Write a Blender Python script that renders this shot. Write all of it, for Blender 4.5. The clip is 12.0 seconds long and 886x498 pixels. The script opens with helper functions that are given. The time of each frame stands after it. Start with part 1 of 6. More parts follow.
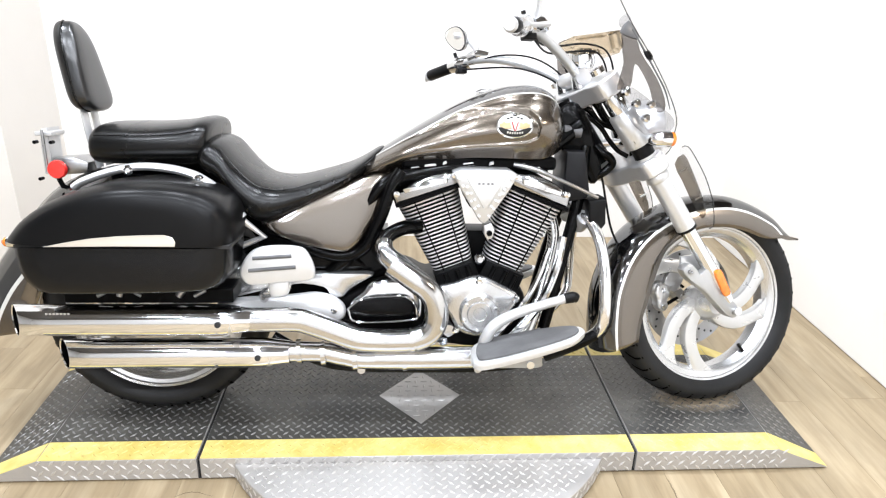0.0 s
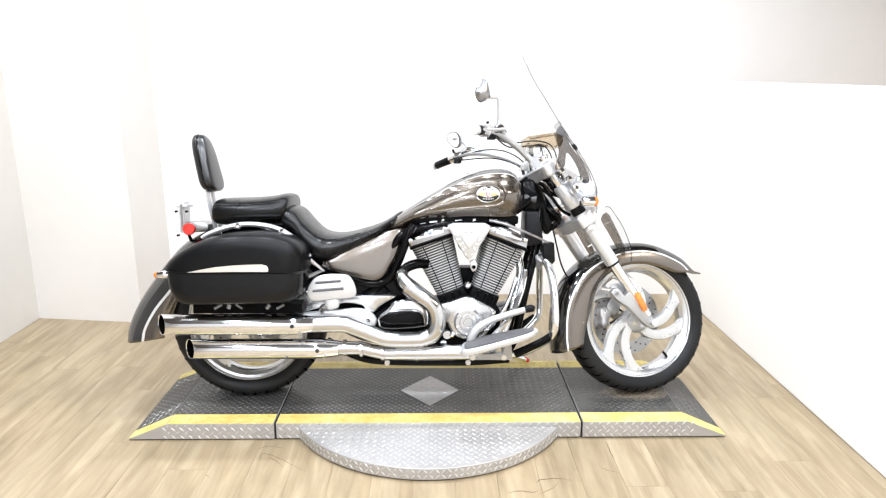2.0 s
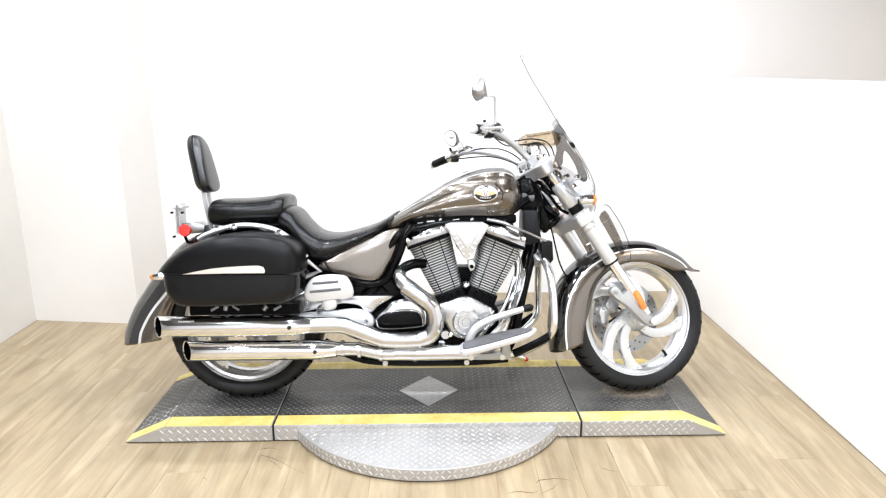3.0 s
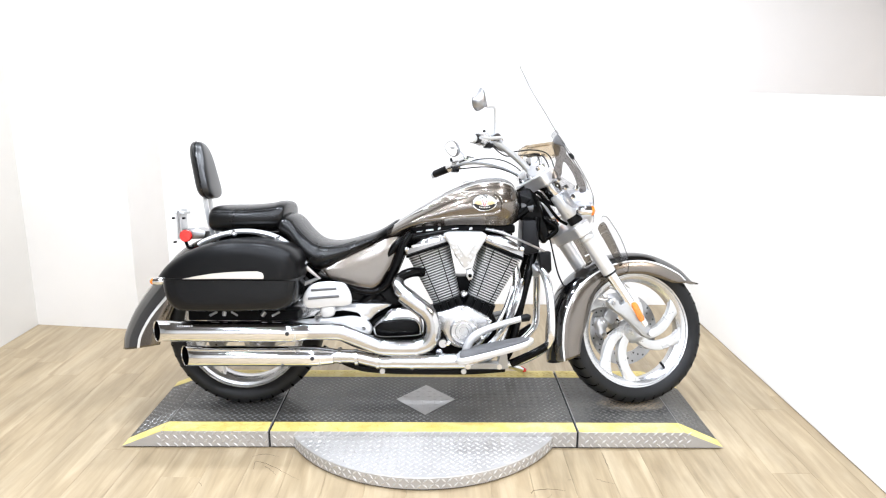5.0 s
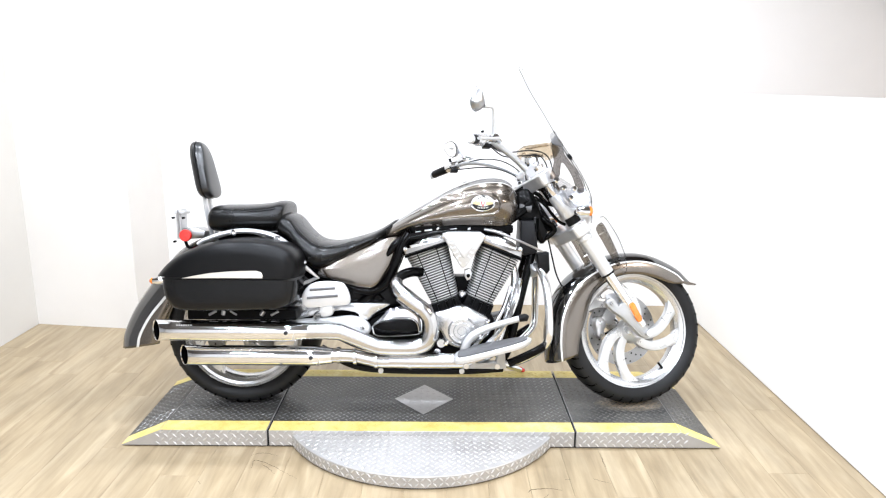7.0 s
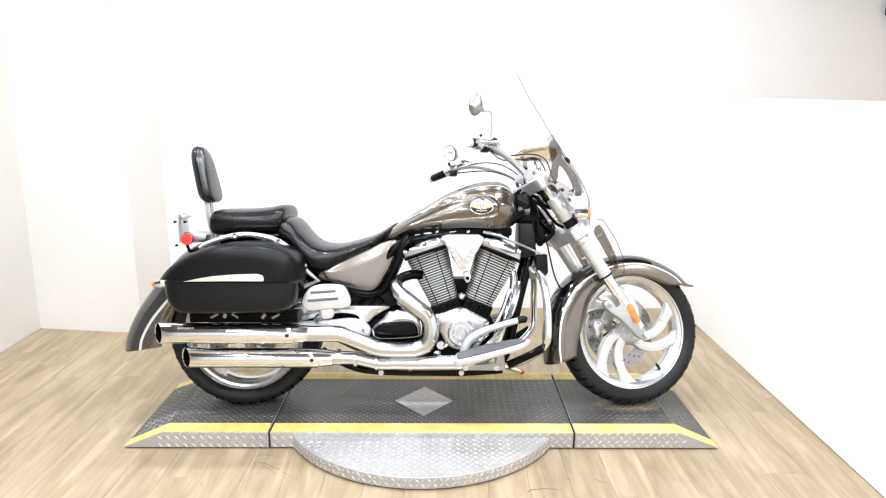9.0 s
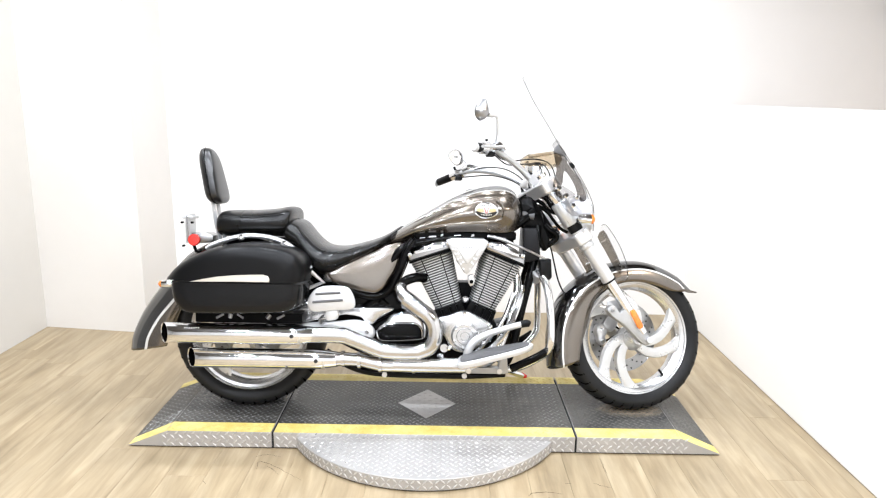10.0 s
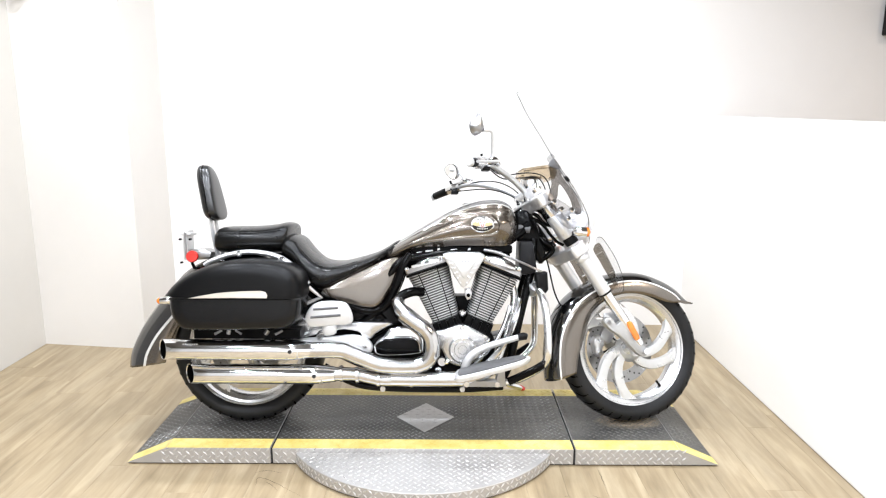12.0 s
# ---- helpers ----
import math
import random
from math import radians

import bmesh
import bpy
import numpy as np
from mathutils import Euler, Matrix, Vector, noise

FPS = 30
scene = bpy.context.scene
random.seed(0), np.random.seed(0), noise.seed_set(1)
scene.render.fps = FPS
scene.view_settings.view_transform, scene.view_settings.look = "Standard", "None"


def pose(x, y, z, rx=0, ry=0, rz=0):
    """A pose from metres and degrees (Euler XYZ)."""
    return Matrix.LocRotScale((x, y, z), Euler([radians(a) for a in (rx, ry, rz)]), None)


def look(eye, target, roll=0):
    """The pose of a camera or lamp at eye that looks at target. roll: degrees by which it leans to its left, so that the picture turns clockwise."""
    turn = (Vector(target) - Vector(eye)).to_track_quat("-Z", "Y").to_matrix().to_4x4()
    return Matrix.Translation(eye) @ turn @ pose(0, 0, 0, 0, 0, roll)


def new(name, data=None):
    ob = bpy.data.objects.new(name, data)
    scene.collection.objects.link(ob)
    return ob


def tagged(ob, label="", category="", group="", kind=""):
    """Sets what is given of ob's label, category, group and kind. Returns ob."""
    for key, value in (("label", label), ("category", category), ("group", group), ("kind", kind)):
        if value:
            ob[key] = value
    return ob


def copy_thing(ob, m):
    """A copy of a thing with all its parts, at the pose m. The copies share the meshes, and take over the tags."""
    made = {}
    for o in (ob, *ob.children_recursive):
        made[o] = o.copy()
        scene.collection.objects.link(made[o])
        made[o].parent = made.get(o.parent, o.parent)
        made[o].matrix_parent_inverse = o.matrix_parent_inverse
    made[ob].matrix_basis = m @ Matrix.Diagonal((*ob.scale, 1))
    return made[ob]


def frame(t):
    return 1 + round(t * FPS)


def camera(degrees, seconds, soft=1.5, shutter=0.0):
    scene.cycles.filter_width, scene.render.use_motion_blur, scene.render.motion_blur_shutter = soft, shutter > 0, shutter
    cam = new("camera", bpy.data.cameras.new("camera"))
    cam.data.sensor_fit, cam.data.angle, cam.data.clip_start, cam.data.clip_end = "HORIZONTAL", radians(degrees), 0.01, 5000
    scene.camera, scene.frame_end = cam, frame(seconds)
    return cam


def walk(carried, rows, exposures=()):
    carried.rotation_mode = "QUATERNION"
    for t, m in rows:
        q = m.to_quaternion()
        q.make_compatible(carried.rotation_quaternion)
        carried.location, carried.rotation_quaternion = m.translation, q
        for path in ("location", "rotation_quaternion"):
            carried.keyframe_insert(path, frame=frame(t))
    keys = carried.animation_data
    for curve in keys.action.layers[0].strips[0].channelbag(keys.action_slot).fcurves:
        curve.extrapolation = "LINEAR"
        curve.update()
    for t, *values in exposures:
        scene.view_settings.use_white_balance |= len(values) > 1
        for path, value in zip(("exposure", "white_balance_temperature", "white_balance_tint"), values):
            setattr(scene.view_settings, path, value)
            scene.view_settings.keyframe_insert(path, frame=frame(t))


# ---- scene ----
cam = camera(65.5, 12.0, soft=1.2)
PATH = [
    (0, (-0.075, -1.972, 1.348), (0.062, -0.13, 0.58), 1.9),
    (0.5, (-0.039, -2.369, 1.376), (0.081, -0.46, 0.792), 0.9),
    (1, (-0.033, -2.652, 1.45), (0.058, -0.709, 0.982), 1.6),
    (1.5, (0.032, -2.879, 1.438), (0.047, -0.939, 0.952), 1.0),
    (2, (0.019, -2.907, 1.43), (0.047, -0.971, 0.932), 0.1),
    (2.5, (0.021, -2.892, 1.439), (0.058, -0.954, 0.949), -0.8),
    (3, (0.026, -2.889, 1.435), (0.056, -0.954, 0.929), -0.3),
    (5, (0.051, -2.906, 1.42), (0.067, -0.962, 0.952), 0.4),
    (5.5, (0.07, -2.91, 1.419), (0.115, -0.974, 0.921), 0.5),
    (6, (0.057, -2.922, 1.427), (0.073, -0.975, 0.97), 0.4),
    (6.5, (0.066, -2.919, 1.42), (0.075, -0.972, 0.962), 0.2),
    (7, (0.063, -2.917, 1.417), (0.075, -0.972, 0.953), 0.5),
    (9, (0.064, -2.945, 1.416), (0.077, -0.997, 0.965), 0.3),
    (9.5, (0.075, -2.953, 1.413), (0.08, -1.001, 0.975), 0.2),
    (10, (0.065, -2.964, 1.415), (0.064, -1.013, 0.977), 0.9),
    (10.5, (0.074, -2.972, 1.42), (0.065, -1.016, 1.002), 0.3),
    (11, (0.071, -2.978, 1.416), (0.064, -1.019, 1.015), 0.4),
    (11.5, (0.074, -2.975, 1.43), (0.08, -1.017, 1.025), 0.3),
    (12, (0.074, -2.978, 1.433), (0.076, -1.02, 1.025), 0.3),
]
EXPOSURES = [(0.0, 0.02, 6010, 10), (1.0, 0.12, 6010, 10), (1.5, 0.05, 5970, 10), (2.5, 0.0, 6010, 10), (3.0, 0.02, 5990, 10), (5.0, 0.09, 5850, 10), (7.0, 0.1, 5840, 10), (9.0, 0.06, 5990, 10), (12.0, -0.03, 6020, 10)]
walk(cam, [(t, look(eye, target, roll)) for t, eye, target, roll in PATH], EXPOSURES)

# ---- world and light ----
world = bpy.data.worlds.new("world")
world.use_nodes = True
scene.world = world
world.node_tree.nodes["Background"].inputs[0].default_value = (0.9, 0.95, 1.0, 1)
world.node_tree.nodes["Background"].inputs[1].default_value = 0.3

LAMP_WATTS = 23.0
CEILING = 2.95
LAMPS = [(x, y) for y in (-4.0, -2.65, -1.3, 0.05) for x in (-1.65, -0.75, 0.15, 1.05)]
for lx, ly in LAMPS:
    lamp = bpy.data.lights.new("ceiling_lamp", "AREA")
    lamp.shape, lamp.size = "DISK", 0.13
    lamp.energy, lamp.color = LAMP_WATTS, (0.985, 0.99, 1.0)
    new("ceiling_lamp", lamp).matrix_world = pose(lx, ly, CEILING - 0.075)
# unseen warm fill lamp, added to brighten the walls beyond the partition
lamp = bpy.data.lights.new("added_side_fill", "AREA")
lamp.shape, lamp.size, lamp.energy, lamp.color = "DISK", 0.24, 55.0, (1.0, 0.83, 0.66)
new("added_side_fill", lamp).matrix_world = pose(3.0, -1.8, CEILING - 0.075)


# ---- materials ----
def node(tree, kind, **values):
    n = tree.nodes.new(kind)
    for key, value in values.items():
        n.inputs[key.replace("_", " ")].default_value = value
    return n


def material(name, color, rough=0.5, metal=0.0, vary=0.0, scale=8.0, bump=0.0, bump_scale=60.0, stretch=(1, 1, 1), coat=0.0, rough_vary=0.0,
             dark=None, spec=0.5, coat_ior=1.5, coat_rough=0.03):
    """A surface with broad and fine variation of colour, gloss and relief."""
    m = bpy.data.materials.new(name)
    m.use_nodes = True
    t = m.node_tree
    p = t.nodes["Principled BSDF"]
    p.inputs["Roughness"].default_value, p.inputs["Metallic"].default_value = rough, metal
    p.inputs["Base Color"].default_value = (*color, 1)
    p.inputs["Specular IOR Level"].default_value = spec
    if coat:
        p.inputs["Coat Weight"].default_value, p.inputs["Coat Roughness"].default_value = coat, coat_rough
        p.inputs["Coat IOR"].default_value = coat_ior
    place = t.nodes.new("ShaderNodeTexCoord")
    fit = t.nodes.new("ShaderNodeMapping")
    fit.inputs["Scale"].default_value = stretch
    t.links.new(place.outputs["Object"], fit.inputs["Vector"])
    if vary or rough_vary:
        broad = node(t, "ShaderNodeTexNoise", Scale=scale, Detail=6.0, Roughness=0.6)
        t.links.new(fit.outputs[0], broad.inputs["Vector"])
        if vary:
            mix = t.nodes.new("ShaderNodeMix")
            mix.data_type = "RGBA"
            other = dark or tuple(c * (1 - vary) for c in color)
            mix.inputs[6].default_value, mix.inputs[7].default_value = (*color, 1), (*other, 1)
            ramp = t.nodes.new("ShaderNodeMapRange")
            ramp.inputs["From Min"].default_value, ramp.inputs["From Max"].default_value = 0.35, 0.68
            t.links.new(broad.outputs["Fac"], ramp.inputs["Value"])
            t.links.new(ramp.outputs[0], mix.inputs[0])
            t.links.new(mix.outputs[2], p.inputs["Base Color"])
        if rough_vary:
            ramp2 = t.nodes.new("ShaderNodeMapRange")
            ramp2.inputs["To Min"].default_value, ramp2.inputs["To Max"].default_value = max(0.0, rough - rough_vary), rough + rough_vary
            t.links.new(broad.outputs["Fac"], ramp2.inputs["Value"])
            t.links.new(ramp2.outputs[0], p.inputs["Roughness"])
    if bump:
        fine = node(t, "ShaderNodeTexNoise", Scale=bump_scale, Detail=4.0)
        t.links.new(fit.outputs[0], fine.inputs["Vector"])
        relief = node(t, "ShaderNodeBump", Strength=bump, Distance=0.002)
        t.links.new(fine.outputs["Fac"], relief.inputs["Height"])
        t.links.new(relief.outputs[0], p.inputs["Normal"])
    return m


def wood_floor():
    m = material("oak_plank", (0.5, 0.4, 0.27), rough=0.42)
    t = m.node_tree
    p = t.nodes["Principled BSDF"]
    place = t.nodes.new("ShaderNodeTexCoord")
    info = t.nodes.new("ShaderNodeObjectInfo")
    shift = t.nodes.new("ShaderNodeVectorMath")
    shift.operation = "MULTIPLY_ADD"
    shift.inputs[1].default_value = (1, 1, 1)
    seed = t.nodes.new("ShaderNodeCombineXYZ")
    times = t.nodes.new("ShaderNodeMath")
    times.operation, times.inputs[1].default_value = "MULTIPLY", 37.0
    t.links.new(info.outputs["Random"], times.inputs[0])
    for n in (0, 1, 2):
        t.links.new(times.outputs[0], seed.inputs[n])
    t.links.new(place.outputs["Object"], shift.inputs[0])
    t.links.new(seed.outputs[0], shift.inputs[2])
    grain_map, blotch_map = t.nodes.new("ShaderNodeMapping"), t.nodes.new("ShaderNodeMapping")
    grain_map.inputs["Scale"].default_value, blotch_map.inputs["Scale"].default_value = (60, 3.2, 1), (19.0, 1.9, 1)
    grain = node(t, "ShaderNodeTexNoise", Scale=1.0, Detail=7.0, Roughness=0.65, Distortion=0.6)
    blotch = node(t, "ShaderNodeTexNoise", Scale=1.0, Detail=3.0, Distortion=0.9)
    for a, b in ((grain_map, grain), (blotch_map, blotch)):
        t.links.new(shift.outputs[0], a.inputs["Vector"])
        t.links.new(a.outputs[0], b.inputs["Vector"])
    tone = t.nodes.new("ShaderNodeValToRGB")
    tone.color_ramp.elements[0].position, tone.color_ramp.elements[0].color = 0.28, (0.226, 0.168, 0.095, 1)
    tone.color_ramp.elements[1].position, tone.color_ramp.elements[1].color = 0.72, (0.43, 0.347, 0.226, 1)
    mid = tone.color_ramp.elements.new(0.5)
    mid.color = (0.327, 0.255, 0.155, 1)
    blend = t.nodes.new("ShaderNodeMath")
    blend.operation = "MULTIPLY_ADD"
    blend.inputs[1].default_value = 0.3
    half = t.nodes.new("ShaderNodeMath")
    half.operation, half.inputs[1].default_value = "MULTIPLY", 0.7
    t.links.new(blotch.outputs["Fac"], half.inputs[0])
    t.links.new(grain.outputs["Fac"], blend.inputs[0])
    t.links.new(half.outputs[0], blend.inputs[2])
    own = t.nodes.new("ShaderNodeMapRange")
    own.inputs["To Min"].default_value, own.inputs["To Max"].default_value = -0.035, 0.035
    t.links.new(info.outputs["Random"], own.inputs["Value"])
    total = t.nodes.new("ShaderNodeMath")
    total.operation = "ADD"
    t.links.new(blend.outputs[0], total.inputs[0])
    t.links.new(own.outputs[0], total.inputs[1])
    t.links.new(total.outputs[0], tone.inputs["Fac"])
    where = t.nodes.new("ShaderNodeNewGeometry")
    dirt = node(t, "ShaderNodeTexNoise", Scale=2.6, Detail=7.0, Roughness=0.68, Distortion=0.5)
    along = t.nodes.new("ShaderNodeMapping")
    along.inputs["Scale"].default_value = (2.6, 0.8, 1)
    t.links.new(where.outputs["Position"], along.inputs["Vector"])
    t.links.new(along.outputs[0], dirt.inputs["Vector"])
    worn = t.nodes.new("ShaderNodeMapRange")
    worn.inputs["From Min"].default_value, worn.inputs["From Max"].default_value = 0.36, 0.66
    worn.inputs["To Min"].default_value, worn.inputs["To Max"].default_value = 0.88, 1.1
    t.links.new(dirt.outputs["Fac"], worn.inputs["Value"])
    soiled = t.nodes.new("ShaderNodeVectorMath")
    soiled.operation = "SCALE"
    t.links.new(tone.outputs[0], soiled.inputs[0])
    t.links.new(worn.outputs[0], soiled.inputs["Scale"])
    t.links.new(soiled.outputs[0], p.inputs["Base Color"])
    relief = node(t, "ShaderNodeBump", Strength=0.15, Distance=0.001)
    t.links.new(grain.outputs["Fac"], relief.inputs["Height"])
    t.links.new(relief.outputs[0], p.inputs["Normal"])
    return m


def clear(name, color, rough=0.0, ior=1.45, tint=1.0):
    m = material(name, color, rough=rough)
    p = m.node_tree.nodes["Principled BSDF"]
    p.inputs["Transmission Weight"].default_value, p.inputs["IOR"].default_value = tint, ior
    return m


def thin_clear(name, color, gloss):
    """A thin clear sheet: see-through, with a sheen that grows at glancing angles."""
    m = bpy.data.materials.new(name)
    m.use_nodes = True
    t = m.node_tree
    t.nodes.remove(t.nodes["Principled BSDF"])
    through_it, sheen, mix = t.nodes.new("ShaderNodeBsdfTransparent"), t.nodes.new("ShaderNodeBsdfGlossy"), t.nodes.new("ShaderNodeMixShader")
    through_it.inputs["Color"].default_value = (*color, 1)
    sheen.inputs["Roughness"].default_value = 0.03
    weight, power, some = t.nodes.new("ShaderNodeLayerWeight"), t.nodes.new("ShaderNodeMath"), t.nodes.new("ShaderNodeMath")
    power.operation, power.inputs[1].default_value = "POWER", 4.0
    some.operation, some.inputs[1].default_value, some.inputs[2].default_value = "MULTIPLY_ADD", gloss, 0.03
    t.links.new(weight.outputs["Facing"], power.inputs[0])
    t.links.new(power.outputs[0], some.inputs[0])
    t.links.new(some.outputs[0], mix.inputs[0])
    t.links.new(through_it.outputs[0], mix.inputs[1])
    t.links.new(sheen.outputs[0], mix.inputs[2])
    t.links.new(mix.outputs[0], t.nodes["Material Output"].inputs["Surface"])
    return m


def glowing(name, color, strength):
    m = material(name, color)
    p = m.node_tree.nodes["Principled BSDF"]
    p.inputs["Emission Color"].default_value, p.inputs["Emission Strength"].default_value = (*color, 1), strength
    return m


# west wall colour is lowered to carry its weaker light
WALL_WEST = material("shade_toned_cream_paint", (0.63, 0.605, 0.56), rough=0.75, vary=0.07, scale=0.9, bump=0.12, bump_scale=220)
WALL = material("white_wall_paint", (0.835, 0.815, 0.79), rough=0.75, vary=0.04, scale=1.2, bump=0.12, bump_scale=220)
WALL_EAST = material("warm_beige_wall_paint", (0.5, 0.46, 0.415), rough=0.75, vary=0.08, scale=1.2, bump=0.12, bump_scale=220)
# the boxed-out corner's shade is mixed into this darker paint
WALL_BUMP = material("shade_toned_beige_paint", (0.71, 0.683, 0.645), rough=0.75, vary=0.06, scale=1.2, bump=0.12, bump_scale=220)
# for unseen added walls: white to bounce light, grey to tone side reflections
WALL_SOUTH = material("bounce_white_wall_paint", (0.76, 0.75, 0.735), rough=0.7, vary=0.05, scale=1.2, bump=0.12, bump_scale=220)
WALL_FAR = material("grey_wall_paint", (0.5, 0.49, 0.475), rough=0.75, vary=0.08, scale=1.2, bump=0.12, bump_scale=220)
CEIL = material("ceiling_paint", (0.14, 0.135, 0.13), rough=0.85, vary=0.05, scale=1.5, bump=0.1, bump_scale=150)
OAK = wood_floor()
JOINT = material("plank_joint", (0.36, 0.29, 0.19), rough=0.8, vary=0.3)
# partition white is raised to stand in for stronger light on it
PARTITION = material("light_lifted_white_paint", (0.86, 0.845, 0.815), rough=0.7, vary=0.04, scale=1.2, bump=0.1, bump_scale=220)
TRIM_WHITE = material("white_gloss_trim", (0.8, 0.79, 0.77), rough=0.4, vary=0.05, scale=4)
TREAD_DARK = material("worn_black_tread_plate", (0.066, 0.065, 0.062), rough=0.42, metal=0.55, vary=0.55, scale=5, bump=0.25, bump_scale=90,
                      rough_vary=0.12, dark=(0.13, 0.125, 0.112))
TREAD_BARE = material("bare_aluminium_tread_plate", (0.5, 0.485, 0.47), rough=0.46, metal=0.5, vary=0.16, scale=6, bump=0.15, bump_scale=120, rough_vary=0.08)


def dust(m, at, size):
    """Pale grit that a wheel has shed on a dark plate, in an uneven patch round a place."""
    t = m.node_tree
    p = t.nodes["Principled BSDF"]
    old = p.inputs["Base Color"].links[0].from_socket
    place, shift = t.nodes.new("ShaderNodeTexCoord"), t.nodes.new("ShaderNodeMapping")
    shift.vector_type = "TEXTURE"
    shift.inputs["Location"].default_value, shift.inputs["Scale"].default_value = at, size
    ball = t.nodes.new("ShaderNodeTexGradient")
    ball.gradient_type = "SPHERICAL"
    grit = node(t, "ShaderNodeTexNoise", Scale=38.0, Detail=6.0, Roughness=0.7)
    t.links.new(place.outputs["Object"], shift.inputs["Vector"])
    t.links.new(shift.outputs[0], ball.inputs["Vector"])
    t.links.new(place.outputs["Object"], grit.inputs["Vector"])
    add, cut = t.nodes.new("ShaderNodeMath"), t.nodes.new("ShaderNodeMapRange")
    add.operation = "MULTIPLY"
    t.links.new(ball.outputs["Fac"], add.inputs[0])
    t.links.new(grit.outputs["Fac"], add.inputs[1])
    cut.inputs["From Min"].default_value, cut.inputs["From Max"].default_value = 0.12, 0.34
    t.links.new(add.outputs[0], cut.inputs["Value"])
    mix = t.nodes.new("ShaderNodeMix")
    mix.data_type = "RGBA"
    mix.inputs[7].default_value = (0.42, 0.34, 0.24, 1)
    t.links.new(cut.outputs[0], mix.inputs[0])
    t.links.new(old, mix.inputs[6])
    t.links.new(mix.outputs[2], p.inputs["Base Color"])
    return m


TREAD_DUSTY = dust(material("dusty_black_tread_plate", (0.052, 0.051, 0.049), rough=0.5, metal=0.3, vary=0.55, scale=5, bump=0.25, bump_scale=90,
                            rough_vary=0.12, dark=(0.13, 0.125, 0.112)), (0.9, -0.045, 0.072), (0.21, 0.1, 0.1))
LUG_BARE = material("bright_tread_lug", (0.7, 0.69, 0.67), rough=0.3, metal=0.6, vary=0.2, scale=9, rough_vary=0.1)
LUG_GRIMY = material("grimy_tread_lug", (0.15, 0.14, 0.125), rough=0.5, metal=0.2, vary=0.5, scale=7, rough_vary=0.1)
LUG_DARK = material("worn_tread_lug", (0.29, 0.286, 0.276), rough=0.32, metal=0.35, vary=0.5, scale=7, rough_vary=0.1)
YELLOW = material("worn_yellow_paint", (0.74, 0.62, 0.23), rough=0.5, vary=0.2, scale=14, bump=0.3, bump_scale=110, dark=(0.6, 0.46, 0.11))
CRACK = material("crack_dirt", (0.1, 0.075, 0.05), rough=0.9, vary=0.4, scale=60, spec=0.1)
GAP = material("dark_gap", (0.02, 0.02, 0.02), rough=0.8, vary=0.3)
CHROME = material("chrome", (0.84, 0.855, 0.88), rough=0.07, metal=1.0, rough_vary=0.03, scale=5)
PIPE_CHROME = material("heat_dulled_chrome", (0.6, 0.6, 0.6), rough=0.15, metal=1.0, rough_vary=0.05, scale=9)
BAR_CHROME = material("bar_chrome", (0.86, 0.86, 0.865), rough=0.17, metal=0.95, rough_vary=0.05, scale=9)
SATIN = material("satin_aluminium", (0.68, 0.68, 0.685), rough=0.3, metal=0.72, rough_vary=0.06, scale=12)
CAST = material("polished_cast_aluminium", (0.66, 0.662, 0.665), rough=0.24, metal=0.9, vary=0.08, scale=15, rough_vary=0.05)
BRONZE = material("bronze_metallic_paint", (0.128, 0.106, 0.083), rough=0.27, metal=0.9, vary=0.12, scale=300, coat=1.0, coat_ior=1.8, coat_rough=0.13)
FRAME_BLACK = material("black_frame_enamel", (0.0015, 0.0015, 0.0016), rough=0.5, vary=0.2, scale=4, coat=1.0, spec=0.0, coat_ior=1.22, coat_rough=0.16)
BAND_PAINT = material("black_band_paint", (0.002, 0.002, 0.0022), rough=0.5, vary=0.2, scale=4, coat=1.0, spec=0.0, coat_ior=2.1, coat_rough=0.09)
PINSTRIPE = material("silver_pinstripe", (0.75, 0.74, 0.71), rough=0.25, metal=0.3, vary=0.05, coat=0.5)
LEATHER = material("black_leather", (0.004, 0.004, 0.004), rough=0.27, vary=0.3, scale=5, bump=0.05, bump_scale=320, rough_vary=0.08, spec=0.32)
VINYL = material("black_backrest_vinyl", (0.006, 0.006, 0.006), rough=0.3, vary=0.3, scale=5, bump=0.05, bump_scale=320, spec=0.8)
BAG = material("black_grained_plastic", (0.0035, 0.0035, 0.0038), rough=0.33, vary=0.25, scale=4, bump=0.06, bump_scale=420, rough_vary=0.07, spec=0.18)
BAG_SMOOTH = material("black_smooth_plastic", (0.006, 0.0062, 0.0068), rough=0.24, vary=0.25, scale=4, bump=0.03, bump_scale=300, rough_vary=0.05, spec=0.26)
GROOVE = material("tyre_groove", (0.002, 0.002, 0.002), rough=0.9, vary=0.2, spec=0.0)
RUBBER = material("tyre_rubber", (0.013, 0.013, 0.0135), rough=0.5, vary=0.35, scale=10, bump=0.2, bump_scale=160, spec=0.25)
PLASTIC = material("black_plastic", (0.006, 0.006, 0.0063), rough=0.42, vary=0.3, scale=12, bump=0.06, bump_scale=200, spec=0.14)
ENGINE_BLACK = material("black_engine_paint", (0.003, 0.003, 0.0032), rough=0.32, vary=0.3, scale=18, bump=0.03, bump_scale=150, spec=0.05)
PAD = material("grey_ribbed_rubber", (0.1, 0.1, 0.102), rough=0.6, vary=0.25, scale=20, bump=0.3, bump_scale=130)
GREY_BOX = material("dark_grey_plastic", (0.01, 0.01, 0.011), rough=0.38, vary=0.2, scale=14, spec=0.15)
RED_LENS = material("red_reflector", (0.75, 0.03, 0.02), rough=0.2, vary=0.25, scale=90, bump=0.4, bump_scale=300, coat=0.8)
